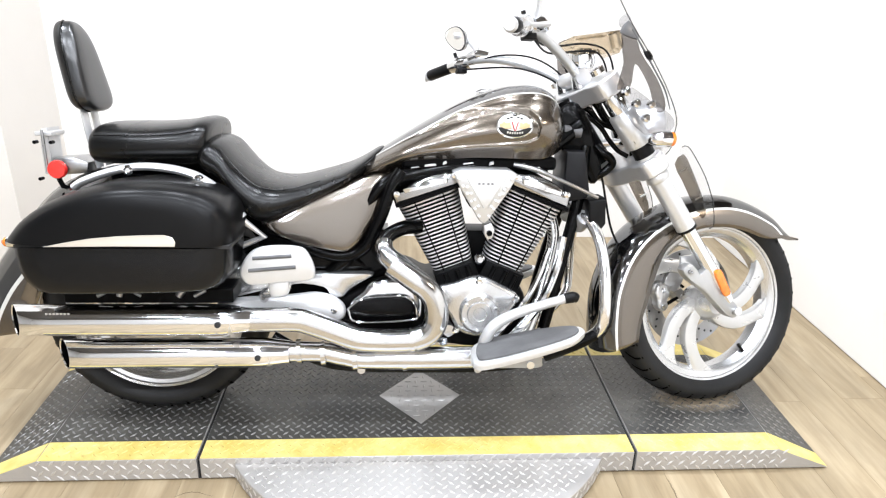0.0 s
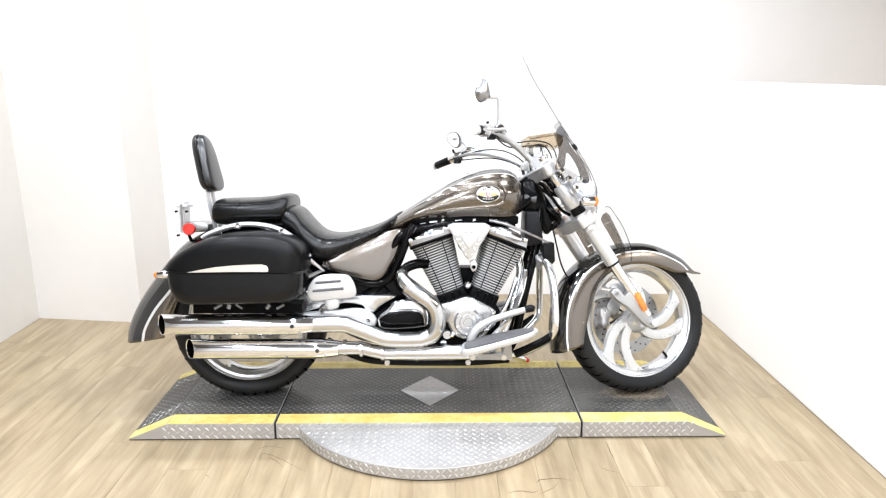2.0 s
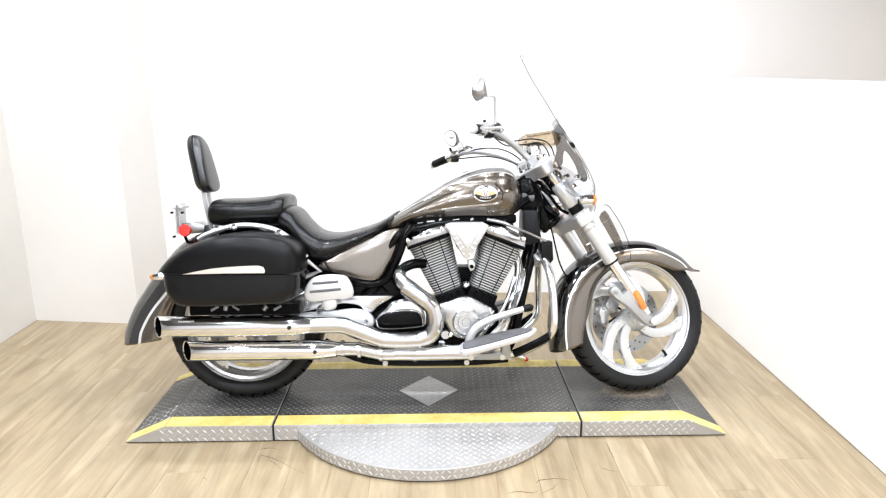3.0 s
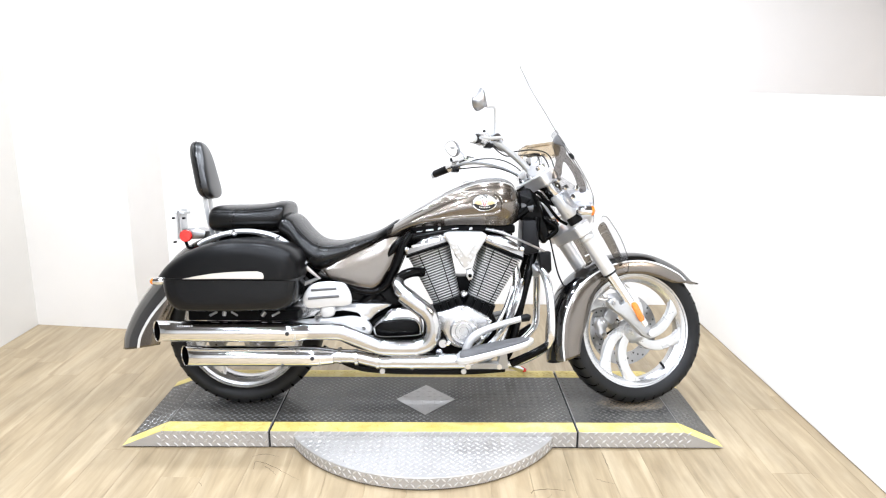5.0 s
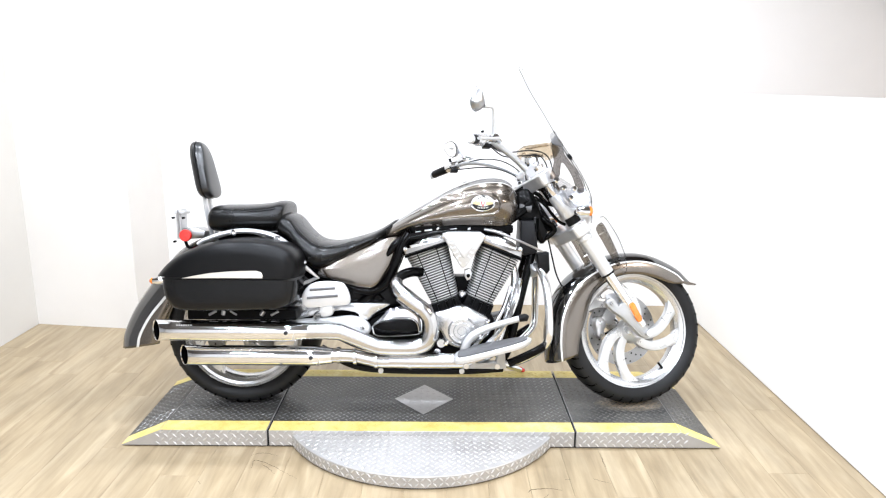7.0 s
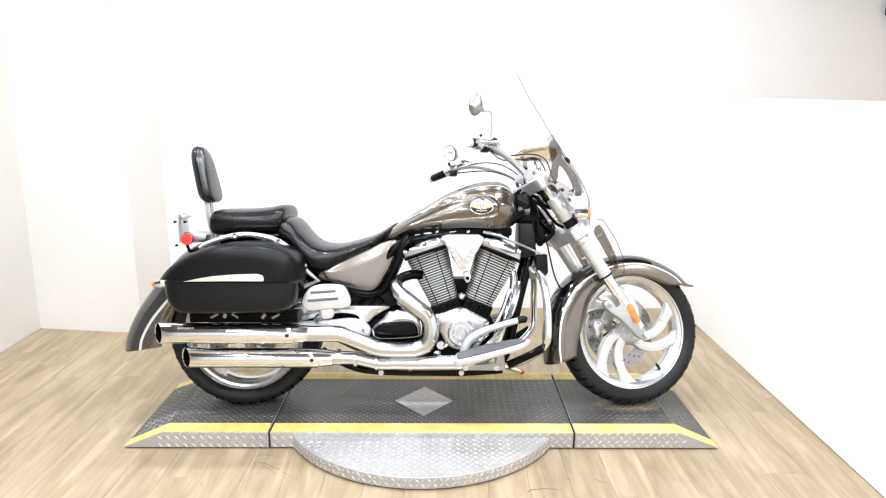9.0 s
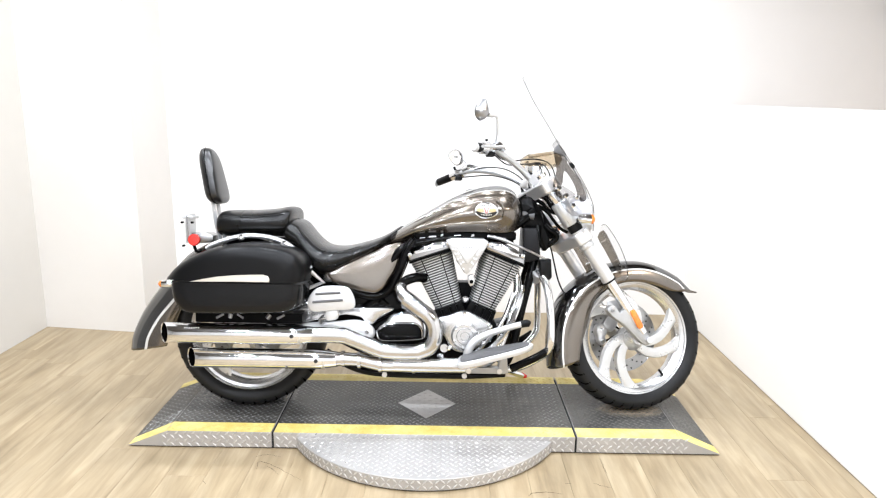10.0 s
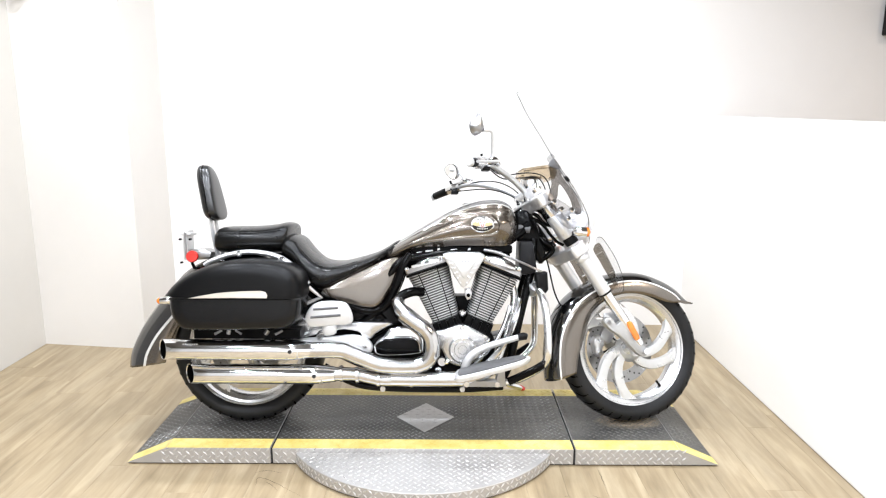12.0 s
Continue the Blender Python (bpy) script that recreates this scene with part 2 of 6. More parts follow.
ORANGE = material("orange_reflector", (0.85, 0.22, 0.015), rough=0.22, vary=0.25, scale=90, bump=0.4, bump_scale=300, coat=0.8)
CREAM = material("cream_emblem", (0.6, 0.585, 0.55), rough=0.45, vary=0.08, scale=60, coat=0.1)
GOLD = material("gold_emblem", (0.5, 0.37, 0.19), rough=0.45, vary=0.1, scale=60, coat=0.1)
RED_PAINT = material("red_emblem", (0.42, 0.02, 0.02), rough=0.45, vary=0.1, scale=60, coat=0.1)
SHIELD = thin_clear("clear_polycarbonate", (0.985, 0.985, 0.985), 0.25)
DEFLECTOR = thin_clear("grey_tinted_acrylic", (0.92, 0.92, 0.925), 0.5)
MOUNT_CLEAR = thin_clear("smoked_mount_acrylic", (0.5, 0.485, 0.475), 0.35)
MOUNT_PALE = thin_clear("pale_mount_acrylic", (0.8, 0.8, 0.805), 0.5)
DEFLECTOR_DARK = thin_clear("smoked_deflector_panel", (0.45, 0.42, 0.38), 0.6)
WHEEL_SILVER = material("silver_wheel_paint", (0.66, 0.66, 0.655), rough=0.28, metal=0.6, vary=0.05, scale=14, coat=0.4, rough_vary=0.05)
FORK = material("brushed_fork_metal", (0.64, 0.645, 0.65), rough=0.33, metal=0.65, rough_vary=0.05, scale=12)
BAG_TRIM = material("champagne_bag_trim", (0.66, 0.61, 0.53), rough=0.3, metal=0.4, vary=0.05, coat=0.5)
LENS = clear("clear_lamp_lens", (0.97, 0.97, 0.97), rough=0.02, ior=1.3)
SMOKE = clear("brown_tinted_plastic", (0.6, 0.5, 0.36), rough=0.15, ior=1.2)
ALU_WHITE = material("bright_bead_blasted_aluminium", (0.66, 0.66, 0.66), rough=0.36, metal=0.5, vary=0.06, scale=20, bump=0.1, bump_scale=250)
SMOKE_GREY = material("grey_mount_plastic", (0.1, 0.1, 0.102), rough=0.3, vary=0.1, scale=12)
EDGE_GREY = thin_clear("polished_sheet_edge", (0.42, 0.42, 0.42), 0.4)
MIRROR = material("mirror_glass", (0.95, 0.95, 0.95), rough=0.01, metal=1.0)
DIFFUSER = glowing("lamp_diffuser", (1.0, 0.96, 0.9), 12.0)
HEAD_METAL = material("polished_head_metal", (0.42, 0.42, 0.425), rough=0.15, metal=1.0, rough_vary=0.06, scale=25)
FOOT_CAST = material("grey_cast_fork_foot", (0.43, 0.43, 0.425), rough=0.34, metal=0.5, vary=0.08, scale=20, bump=0.05, bump_scale=200)
DISC_STEEL = material("brushed_brake_steel", (0.36, 0.36, 0.36), rough=0.3, metal=1.0, rough_vary=0.08, scale=40)


# ---- mesh helpers ----
def finish(name, bm, mats, parent=None, label="", m=None, sharp=38, solid=0.0, bevel=0.0):
    bmesh.ops.recalc_face_normals(bm, faces=bm.faces[:])
    me = bpy.data.meshes.new(name)
    bm.to_mesh(me)
    bm.free()
    for mat in mats if isinstance(mats, (list, tuple)) else [mats]:
        me.materials.append(mat)
    me.polygons.foreach_set("use_smooth", [True] * len(me.polygons))
    me.set_sharp_from_angle(angle=radians(sharp))
    ob = new(name, me)
    if parent:
        ob.parent = parent
    if m is not None:
        ob.matrix_basis = m
    if solid:
        mod = ob.modifiers.new("thickness", "SOLIDIFY")
        mod.thickness, mod.offset = solid, -1
    if bevel:
        mod = ob.modifiers.new("edge", "BEVEL")
        mod.width, mod.segments, mod.limit_method, mod.angle_limit = bevel, 2, "ANGLE", radians(40)
    return tagged(ob, label) if label else ob


def part(name, bm, mat, parent, label="", **more):
    return finish(name, bm, mat, parent, label, **more)


def smooth_path(points, steps=5):
    """Points on a Catmull-Rom curve through the given ones."""
    p = [Vector(q) for q in points]
    p = [2 * p[0] - p[1], *p, 2 * p[-1] - p[-2]]
    out = []
    for a, b, c, d in zip(p, p[1:], p[2:], p[3:]):
        for k in range(steps):
            u = k / steps
            out.append(0.5 * (2 * b + (c - a) * u + (2 * a - 5 * b + 4 * c - d) * u * u + (3 * b - a - 3 * c + d) * u ** 3))
    return [*out, p[-2]]


def rings(bm, loops, close=True, caps=True, mats=None, wrap=True):
    """Skins loops of points, one after another. Returns the rows of vertices."""
    rows = [[bm.verts.new(q) for q in loop] for loop in loops]
    n = len(rows[0])
    for a, b in zip(rows, rows[1:]):
        for k in range(n if wrap else n - 1):
            f = bm.faces.new((a[k], a[(k + 1) % n], b[(k + 1) % n], b[k]))
            if mats:
                f.material_index = mats[k]
    if caps:
        for row in (rows[0], rows[-1]):
            if len(set(tuple(v.co) for v in row)) > 2:
                bm.faces.new(row)
    return rows


def tube(points, radius, seg=12, steps=5, bm=None, smoothed=True, flat=1.0):
    """A round bar along a path; radius is one number or one for each given point."""
    bm = bm or bmesh.new()
    path = smooth_path(points, steps) if smoothed and len(points) > 2 else [Vector(q) for q in points]
    if isinstance(radius, (int, float)):
        radii = [radius] * len(path)
    else:
        where = np.linspace(0, len(radius) - 1, len(path))
        radii = np.interp(where, range(len(radius)), radius).tolist()
    side = None
    loops = []
    for k, q in enumerate(path):
        ahead = (path[min(k + 1, len(path) - 1)] - path[max(k - 1, 0)]).normalized()
        if side is None:
            side = ahead.cross(Vector((0, 0, 1)) if abs(ahead.z) < 0.9 else Vector((1, 0, 0))).normalized()
        side = (side - ahead * side.dot(ahead)).normalized()
        up = side.cross(ahead)
        loops.append([q + radii[k] * (math.cos(a) * side + flat * math.sin(a) * up) for a in np.arange(seg) * 2 * math.pi / seg])
    rings(bm, loops)
    return bm


def lathe(profile, seg=32, axis="y", centre=(0, 0, 0), bm=None, caps=True):
    """Turns (radius, along) pairs round an axis through centre."""
    bm = bm or bmesh.new()
    c = Vector(centre)
    loops = []
    for r, h in profile:
        loop = []
        for a in np.arange(seg) * 2 * math.pi / seg:
            u, v = r * math.cos(a), r * math.sin(a)
            loop.append(c + Vector({"x": (h, u, v), "y": (u, h, v), "z": (u, v, h)}[axis]))
        loops.append(loop)
    rings(bm, loops, caps=caps)
    return bm


def rod(a, b, radius, seg=12, bm=None, end=None):
    return tube([a, b], radius if end is None else [radius, end], seg=seg, bm=bm, smoothed=False)


def slab(outline, y0, y1, bm=None, edge=0.0):
    """A plate of the outline in x and z, from y0 to y1, with edges rounded off inwards by edge."""
    bm = bm or bmesh.new()
    c = Vector((sum(p[0] for p in outline) / len(outline), 0, sum(p[1] for p in outline) / len(outline)))

    def loop(y, inset):
        out = []
        for x, z in outline:
            q = Vector((x, y, z))
            d = Vector((x, 0, z)) - c
            out.append(q - d.normalized() * inset if d.length > 1e-6 else q)
        return out

    s = 1 if y1 > y0 else -1
    e = min(edge, abs(y1 - y0) / 2.01)
    loops = [loop(y0, e), loop(y0 + s * e * 0.3, e * 0.3), loop(y0 + s * e, 0), loop(y1 - s * e, 0), loop(y1 - s * e * 0.3, e * 0.3), loop(y1, e)] if edge else [loop(y0, 0), loop(y1, 0)]
    rings(bm, loops)
    return bm


def box(x0, x1, y0, y1, z0, z1, bm=None):
    bm = bm or bmesh.new()
    rings(bm, [[(x0, y0, z), (x1, y0, z), (x1, y1, z), (x0, y1, z)] for z in (z0, z1)])
    return bm


def closed_curve(points, steps=4):
    """A smooth closed outline through (x, z) points."""
    p = [Vector((a, b, 0)) for a, b in points]
    n = len(p)
    out = []
    for k in range(n):
        a, b, c, d = p[k - 1], p[k], p[(k + 1) % n], p[(k + 2) % n]
        for j in range(steps):
            u = j / steps
            q = 0.5 * (2 * b + (c - a) * u + (2 * a - 5 * b + 4 * c - d) * u * u + (3 * b - a - 3 * c + d) * u ** 3)
            out.append((q.x, q.y))
    return out


def thing(name, label, category, m=None, kind="", group=""):
    ob = new(name)
    if m is not None:
        ob.matrix_basis = m
    return tagged(ob, label, category, group, kind)


# ---- the room ----
LEFT, BACK, RIGHT, FRONT = -2.335, 1.44, 1.662, -4.8
FAR_LEFT, FAR_RIGHT, LEDGE, MOUTH = -4.6, 4.3, 1.38, -0.35


def wall(name, corners, z0, z1, label, thick=0.12, paint=None):
    """A wall along a line of plan points; its room side is on the left of the way along them."""
    bm = bmesh.new()
    pts = [Vector((x, y, 0)) for x, y in corners]
    inner, outer = [], []
    for k, q in enumerate(pts):
        normals = []
        if k:
            d = (q - pts[k - 1]).normalized()
            normals.append(Vector((d.y, -d.x, 0)))
        if k < len(pts) - 1:
            d = (pts[k + 1] - q).normalized()
            normals.append(Vector((d.y, -d.x, 0)))
        n = sum(normals, Vector()).normalized()
        n /= max(0.4, n.dot(normals[0]))
        inner.append(q)
        outer.append(q + n * thick)
    loops = [[(p.x, p.y, z0), (p.x, p.y, z1), (o.x, o.y, z1), (o.x, o.y, z0)] for p, o in zip(inner, outer)]
    rings(bm, loops)
    return tagged(finish(name, bm, paint or WALL, sharp=20), label, "wall", kind="structure")


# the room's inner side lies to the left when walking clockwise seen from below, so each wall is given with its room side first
wall("wall_west", [(LEFT, 1.012), (LEFT, MOUTH), (FAR_LEFT, MOUTH)], 0, CEILING, "plain side wall meeting the wood floor, its dimmer light put into cream paint", paint=WALL_WEST)
wall("wall_far_west", [(FAR_LEFT, MOUTH), (FAR_LEFT, FRONT)], 0, CEILING, "unseen grey wall added beside the bay to tone reflections", paint=WALL_FAR)
wall("wall_bump", [(-1.69, BACK), (-1.69, 0.93), (LEFT, 1.012)], 0, CEILING, "boxed-out wall corner beside the motorcycle, its shade put into off-white paint", paint=WALL_BUMP)
wall("wall_north", [(FAR_RIGHT, BACK), (-1.69, BACK)], 0, CEILING, "bright white painted back wall behind the motorcycle")
wall("wall_south", [(FAR_LEFT, FRONT), (FAR_RIGHT, FRONT)], 0, CEILING, "unseen white wall added to close the room and brighten reflections", paint=WALL_SOUTH)
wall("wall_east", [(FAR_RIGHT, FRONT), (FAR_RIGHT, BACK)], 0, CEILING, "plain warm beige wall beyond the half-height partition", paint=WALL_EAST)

bm = box(RIGHT, RIGHT + 0.11, -3.9, BACK + 0.05, 0, LEDGE)
tagged(finish("partition_wall", bm, PARTITION, sharp=20, bevel=0.004), "half-height white partition wall with a flat top, its brightness lifted in the paint", "wall", kind="structure")

bm = box(FAR_LEFT - 0.2, FAR_RIGHT + 0.2, FRONT - 0.2, BACK + 0.2, CEILING, CEILING + 0.1)
tagged(finish("ceiling", bm, CEIL), "plain dark grey ceiling over the photo bay", "ceiling", kind="structure")

bm = box(FAR_LEFT - 0.2, FAR_RIGHT + 0.2, FRONT - 0.2, BACK + 0.2, -0.1, -0.004)
floor = tagged(finish("floor", bm, JOINT), "light oak plank floor laid towards the back wall", "floor", kind="structure")


def ceiling_light(x, y):
    t = thing("ceiling_light", "round white ceiling downlight with a glowing diffuser", "lamp", pose(x, y, CEILING), group="ceiling lights")
    part("housing", lathe([(0.1, 0.0), (0.1, -0.04), (0.085, -0.055), (0.072, -0.05)], 32, axis="z"), TRIM_WHITE, t)
    part("diffuser", lathe([(0.071, -0.052), (0.066, -0.06), (0.0, -0.064)], 32, axis="z"), DIFFUSER, t)
    return t


first = ceiling_light(*LAMPS[0])
# the last fixture only houses the added side fill
for lx, ly in [*LAMPS[1:], (3.0, -1.8)]:
    copy_thing(first, pose(lx, ly, CEILING))

# far fixtures on the walls
speaker = thing("wall_speaker", "small black box mounted high on the far wall", "speaker", pose(2.845, BACK, 1.975))
part("cabinet", box(-0.09, 0.09, -0.15, -0.02, -0.11, 0.11), PLASTIC, speaker, bevel=0.008)
part("bracket", box(-0.03, 0.03, -0.02, 0.0, -0.05, 0.05), PLASTIC, speaker)
part("grille", box(-0.08, 0.08, -0.156, -0.1505, -0.1, 0.1), GREY_BOX, speaker, bevel=0.002)

sensor = thing("wall_lamp", "small round grey fixture high on the side wall", "lamp", pose(-2.235, 0.997, 2.03))
part("base", lathe([(0.03, 0.0), (0.034, -0.012), (0.03, -0.022), (0.012, -0.024)], 20), SATIN, sensor)
part("dome", lathe([(0.03, -0.024), (0.036, -0.045), (0.03, -0.075), (0.012, -0.09)], 20), GREY_BOX, sensor)

# ---- drive-on turntable ----
PY, PZ = -0.115, 0.072
HALF = 0.3
SEAM, FOLD, TOE = 0.61, 1.04, 1.2


def tread(bm, centre, u, v, normal, u0, u1, v0, v1, pitch=0.022, size=1.0, keep=None, square=False):
    """Raised lugs, turned by turns, over a flat stretch; each points at the flank of the next."""
    c, u, v, normal = Vector(centre), Vector(u), Vector(v), Vector(normal)
    step = pitch if square else pitch / math.sqrt(2)
    for i in range(int((u1 - u0) / step) + 1):
        for j in range(int((v1 - v0) / step) + 1):
            if not square and (i + j) % 2:
                continue
            pu, pv = u0 + (i + 0.5) * step, v0 + (j + 0.5) * step
            if pu > u1 or pv > v1 or (keep and not keep(pu, pv)):
                continue
            s = 1 if (i + j if square else i) % 2 else -1
            way, side = ((u, v) if s > 0 else (v, u)) if square else ((u + s * v).normalized(), (u - s * v).normalized())
            q = c + u * pu + v * pv
            base = [bm.verts.new(q + w) for w in (way * 0.0112 * size, side * 0.0038 * size, way * -0.0112 * size, side * -0.0038 * size)]
            top = [bm.verts.new(q + way * k * size + normal * 0.002) for k in (0.006, -0.006)]
            for f in ((base[0], base[1], top[0]), (base[1], base[2], top[1], top[0]), (base[2], base[3], top[1]), (base[3], base[0], top[0], top[1])):
                bm.faces.new(f)
    return bm


ramp = thing("motorcycle_ramp", "low black diamond-plate platform with yellow painted edges on a turntable", "platform", pose(0, PY, 0))
NOTCH = 0.0085


def deck(x0, x1, name):
    bm = box(x0, x1, -HALF, HALF, 0.006, PZ)
    return part(name, bm, [TREAD_BARE], ramp, "dull aluminium diamond-plate section", bevel=0.002)


def end_section(s):
    """The end decks, which slope to the floor beyond the fold."""
    side = [(s * (SEAM + NOTCH), 0.006), (s * (SEAM + NOTCH), PZ), (s * FOLD, PZ), (s * TOE, 0.0075), (s * TOE, 0.006)]
    return part("end_section", slab(side, -HALF, HALF), TREAD_BARE, ramp, "sloping diamond-plate end section", bevel=0.0015)


# black skirt and seam fillers put the shadow lines into colour
part("underframe", box(-TOE + 0.02, TOE - 0.02, -HALF + 0.007, HALF - 0.007, 0.0005, 0.0062), GAP, ramp, "black inset skirt standing in for the shadow line under the platform")
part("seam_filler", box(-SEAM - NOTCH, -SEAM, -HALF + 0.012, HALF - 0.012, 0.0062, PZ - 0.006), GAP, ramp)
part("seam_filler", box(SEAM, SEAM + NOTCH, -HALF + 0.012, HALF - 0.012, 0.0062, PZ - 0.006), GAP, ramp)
middle = deck(-SEAM, SEAM, "middle_section")
ends = [end_section(s) for s in (-1, 1)]
BAND = 0.078
slope = Vector((TOE - FOLD, 0, -(PZ - 0.0075))).normalized()
slope_n = Vector((-slope.z, 0, slope.x))
ramp_len = math.hypot(TOE - FOLD, PZ - 0.0075)


def sheet(corners, lift, bm):
    n = (Vector(corners[1]) - Vector(corners[0])).cross(Vector(corners[2]) - Vector(corners[0])).normalized()
    n = n if n.z > 0 else -n
    rings(bm, [[Vector(q) + n * 0.0004 for q in corners], [Vector(q) + n * lift for q in corners]])
    return bm


# painted skins: dark field and yellow bands
for owner, x0, x1 in ((ends[0], -FOLD, -SEAM - NOTCH), (middle, -SEAM, SEAM), (ends[1], SEAM + NOTCH, FOLD)):
    e = 0.002
    part("dark_field", sheet([(x0 + e, -HALF + BAND, PZ), (x1 - e, -HALF + BAND, PZ), (x1 - e, HALF - BAND, PZ), (x0 + e, HALF - BAND, PZ)], 0.0016, bmesh.new()), TREAD_DUSTY if owner is ends[1] else TREAD_DARK, owner, "scuffed black painted tread surface")
    for y0, y1 in ((-HALF, -HALF + BAND), (HALF - BAND, HALF)):
        bm = sheet([(x0 + e, y0 + 0.001, PZ), (x1 - e, y0 + 0.001, PZ), (x1 - e, y1, PZ), (x0 + e, y1, PZ)], 0.0016, bmesh.new())
        part("yellow_band", tread(bm, (0, 0, PZ + 0.0016), (1, 0, 0), (0, 1, 0), (0, 0, 1), x0 + 0.012, x1 - 0.012, y0 + 0.01, y1 - 0.006), YELLOW, owner, "worn yellow edge paint")
    bm = tread(bmesh.new(), (0, 0, PZ + 0.0016), (1, 0, 0), (0, 1, 0), (0, 0, 1), x0 + 0.01, x1 - 0.01, -HALF + BAND + 0.004, HALF - BAND - 0.004,
               keep=lambda pu, pv: abs(pu) + abs(pv + 0.015) > 0.145)
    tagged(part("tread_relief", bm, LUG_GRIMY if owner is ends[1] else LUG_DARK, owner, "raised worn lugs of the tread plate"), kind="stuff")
for s, owner in ((-1, ends[0]), (1, ends[1])):
    def on(d, y):
        return (s * (FOLD + slope.x * d), y, PZ + slope.z * d)
    part("dark_field", sheet([on(0.001, -HALF + BAND), on(ramp_len - 0.004, -HALF + BAND * 0.75), on(ramp_len - 0.004, HALF - BAND * 0.75), on(0.001, HALF - BAND)], 0.0016, bmesh.new()), TREAD_DARK, owner, "scuffed black painted tread surface")
    for q in (-1, 1):
        part("yellow_band", sheet([on(0.001, q * (HALF - 0.001)), on(ramp_len - 0.002, q * (HALF - 0.001)), on(ramp_len - 0.004, q * (HALF - BAND * 0.75)), on(0.001, q * (HALF - BAND))], 0.0016, bmesh.new()), YELLOW, owner, "worn yellow edge paint")
    bm = tread(bmesh.new(), Vector(on(0, 0)) + 0.0016 * Vector((s * slope_n.x, 0, slope_n.z)), (s * slope.x, 0, slope.z), (0, 1, 0), (s * slope_n.x, 0, slope_n.z), 0.008, ramp_len - 0.012, -HALF + BAND + 0.002, HALF - BAND - 0.002)
    tagged(part("tread_relief", bm, LUG_GRIMY if s > 0 else LUG_DARK, owner), kind="stuff")
# lugs on the upright front faces
for owner, x0, x1 in ((ends[0], -FOLD - 0.03, -SEAM - NOTCH), (middle, -SEAM, SEAM), (ends[1], SEAM + NOTCH, FOLD + 0.03)):
    bm = tread(bmesh.new(), (0, -HALF - 0.0002, 0), (1, 0, 0), (0, 0, 1), (0, -1, 0), x0 + 0.008, x1 - 0.008, 0.006, PZ - 0.006, pitch=0.024, size=1.15)
    tagged(part("side_relief", bm, LUG_BARE, owner), kind="stuff")
# the bare metal lozenge inlaid in the deck
d = 0.128
bm = sheet([(-d + 0.003, -0.015, PZ + 0.002), (0.003, -0.015 - 0.145, PZ + 0.002), (d + 0.003, -0.015, PZ + 0.002), (0.003, -0.015 + 0.145, PZ + 0.002)], 0.0022, bmesh.new())
tread(bm, (0.003, -0.015, PZ + 0.0042), (1, 0, 0), (0, 1, 0), (0, 0, 1), -d, d, -0.145, 0.145, pitch=0.026, size=1.1, square=True, keep=lambda pu, pv: abs(pu) / d + abs(pv) / 0.145 < 0.88)
part("lozenge_plate", bm, TREAD_BARE, ramp, "bare diamond-plate lozenge inlaid in the deck")

disc = thing("turntable_disc", "round bare aluminium diamond-plate turntable disc under the platform", "turntable", pose(0, PY, 0))
R = 0.597
bm = bmesh.new()
arc = [math.radians(a) for a in np.linspace(-170 + 10, -20, 72)]
lo = [(R * math.cos(a), R * math.sin(a), 0.003) for a in arc if R * math.sin(a) < -HALF - 0.0015]
cut = -HALF - 0.0015
half_chord = math.sqrt(R * R - cut * cut)
line = [(-half_chord, cut), *[(x, y) for x, y, _ in lo], (half_chord, cut)]
rings(bm, [[(x, y, 0.007) for x, y in line], [(x, y, 0.05) for x, y in line], [(x * 0.997, y * 0.997 if y < cut - 0.01 else y, 0.0525) for x, y in line]])
front = part("disc_front", bm, TREAD_BARE, disc, sharp=30)
# inset black skirt draws the disc's shadow line on the floor
bm = bmesh.new()
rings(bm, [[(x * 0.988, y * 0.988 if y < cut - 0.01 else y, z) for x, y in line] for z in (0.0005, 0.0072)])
part("disc_base", bm, GAP, disc, "black inset skirt standing in for the shadow line under the disc")
bm = tread(bmesh.new(), (0, 0, 0.0527), (1, 0, 0), (0, 1, 0), (0, 0, 1), -R, R, -R, -HALF - 0.006, pitch=0.0235, size=1.06, keep=lambda pu, pv: math.hypot(pu, pv) < R - 0.014)
tagged(part("tread_relief", bm, LUG_BARE, front), kind="stuff")
bm = bmesh.new()
for k, a in enumerate(np.linspace(math.atan2(cut, -half_chord) + 0.02, math.atan2(cut, half_chord) - 0.02, 56)):
    for j, h in enumerate((0.016, 0.037)):
        out = Vector((math.cos(a), math.sin(a), 0))
        tan = Vector((-math.sin(a), math.cos(a), 0))
        s = 1 if (k + j) % 2 else -1
        tread_at = out * (R + 0.0003) + Vector((0, 0, h + 0.003))
        way, side = (tan + s * Vector((0, 0, 1))).normalized(), (tan - s * Vector((0, 0, 1))).normalized()
        base = [bm.verts.new(tread_at + w) for w in (way * 0.0125, side * 0.0042, way * -0.0125, side * -0.0042)]
        top = [bm.verts.new(tread_at + way * q + out * 0.002) for q in (0.006, -0.006)]
        for f in ((base[0], base[1], top[0]), (base[1], base[2], top[1], top[0]), (base[2], base[3], top[1]), (base[3], base[0], top[0], top[1])):
            bm.faces.new(f)
tagged(part("rim_relief", bm, LUG_BARE, front), kind="stuff")
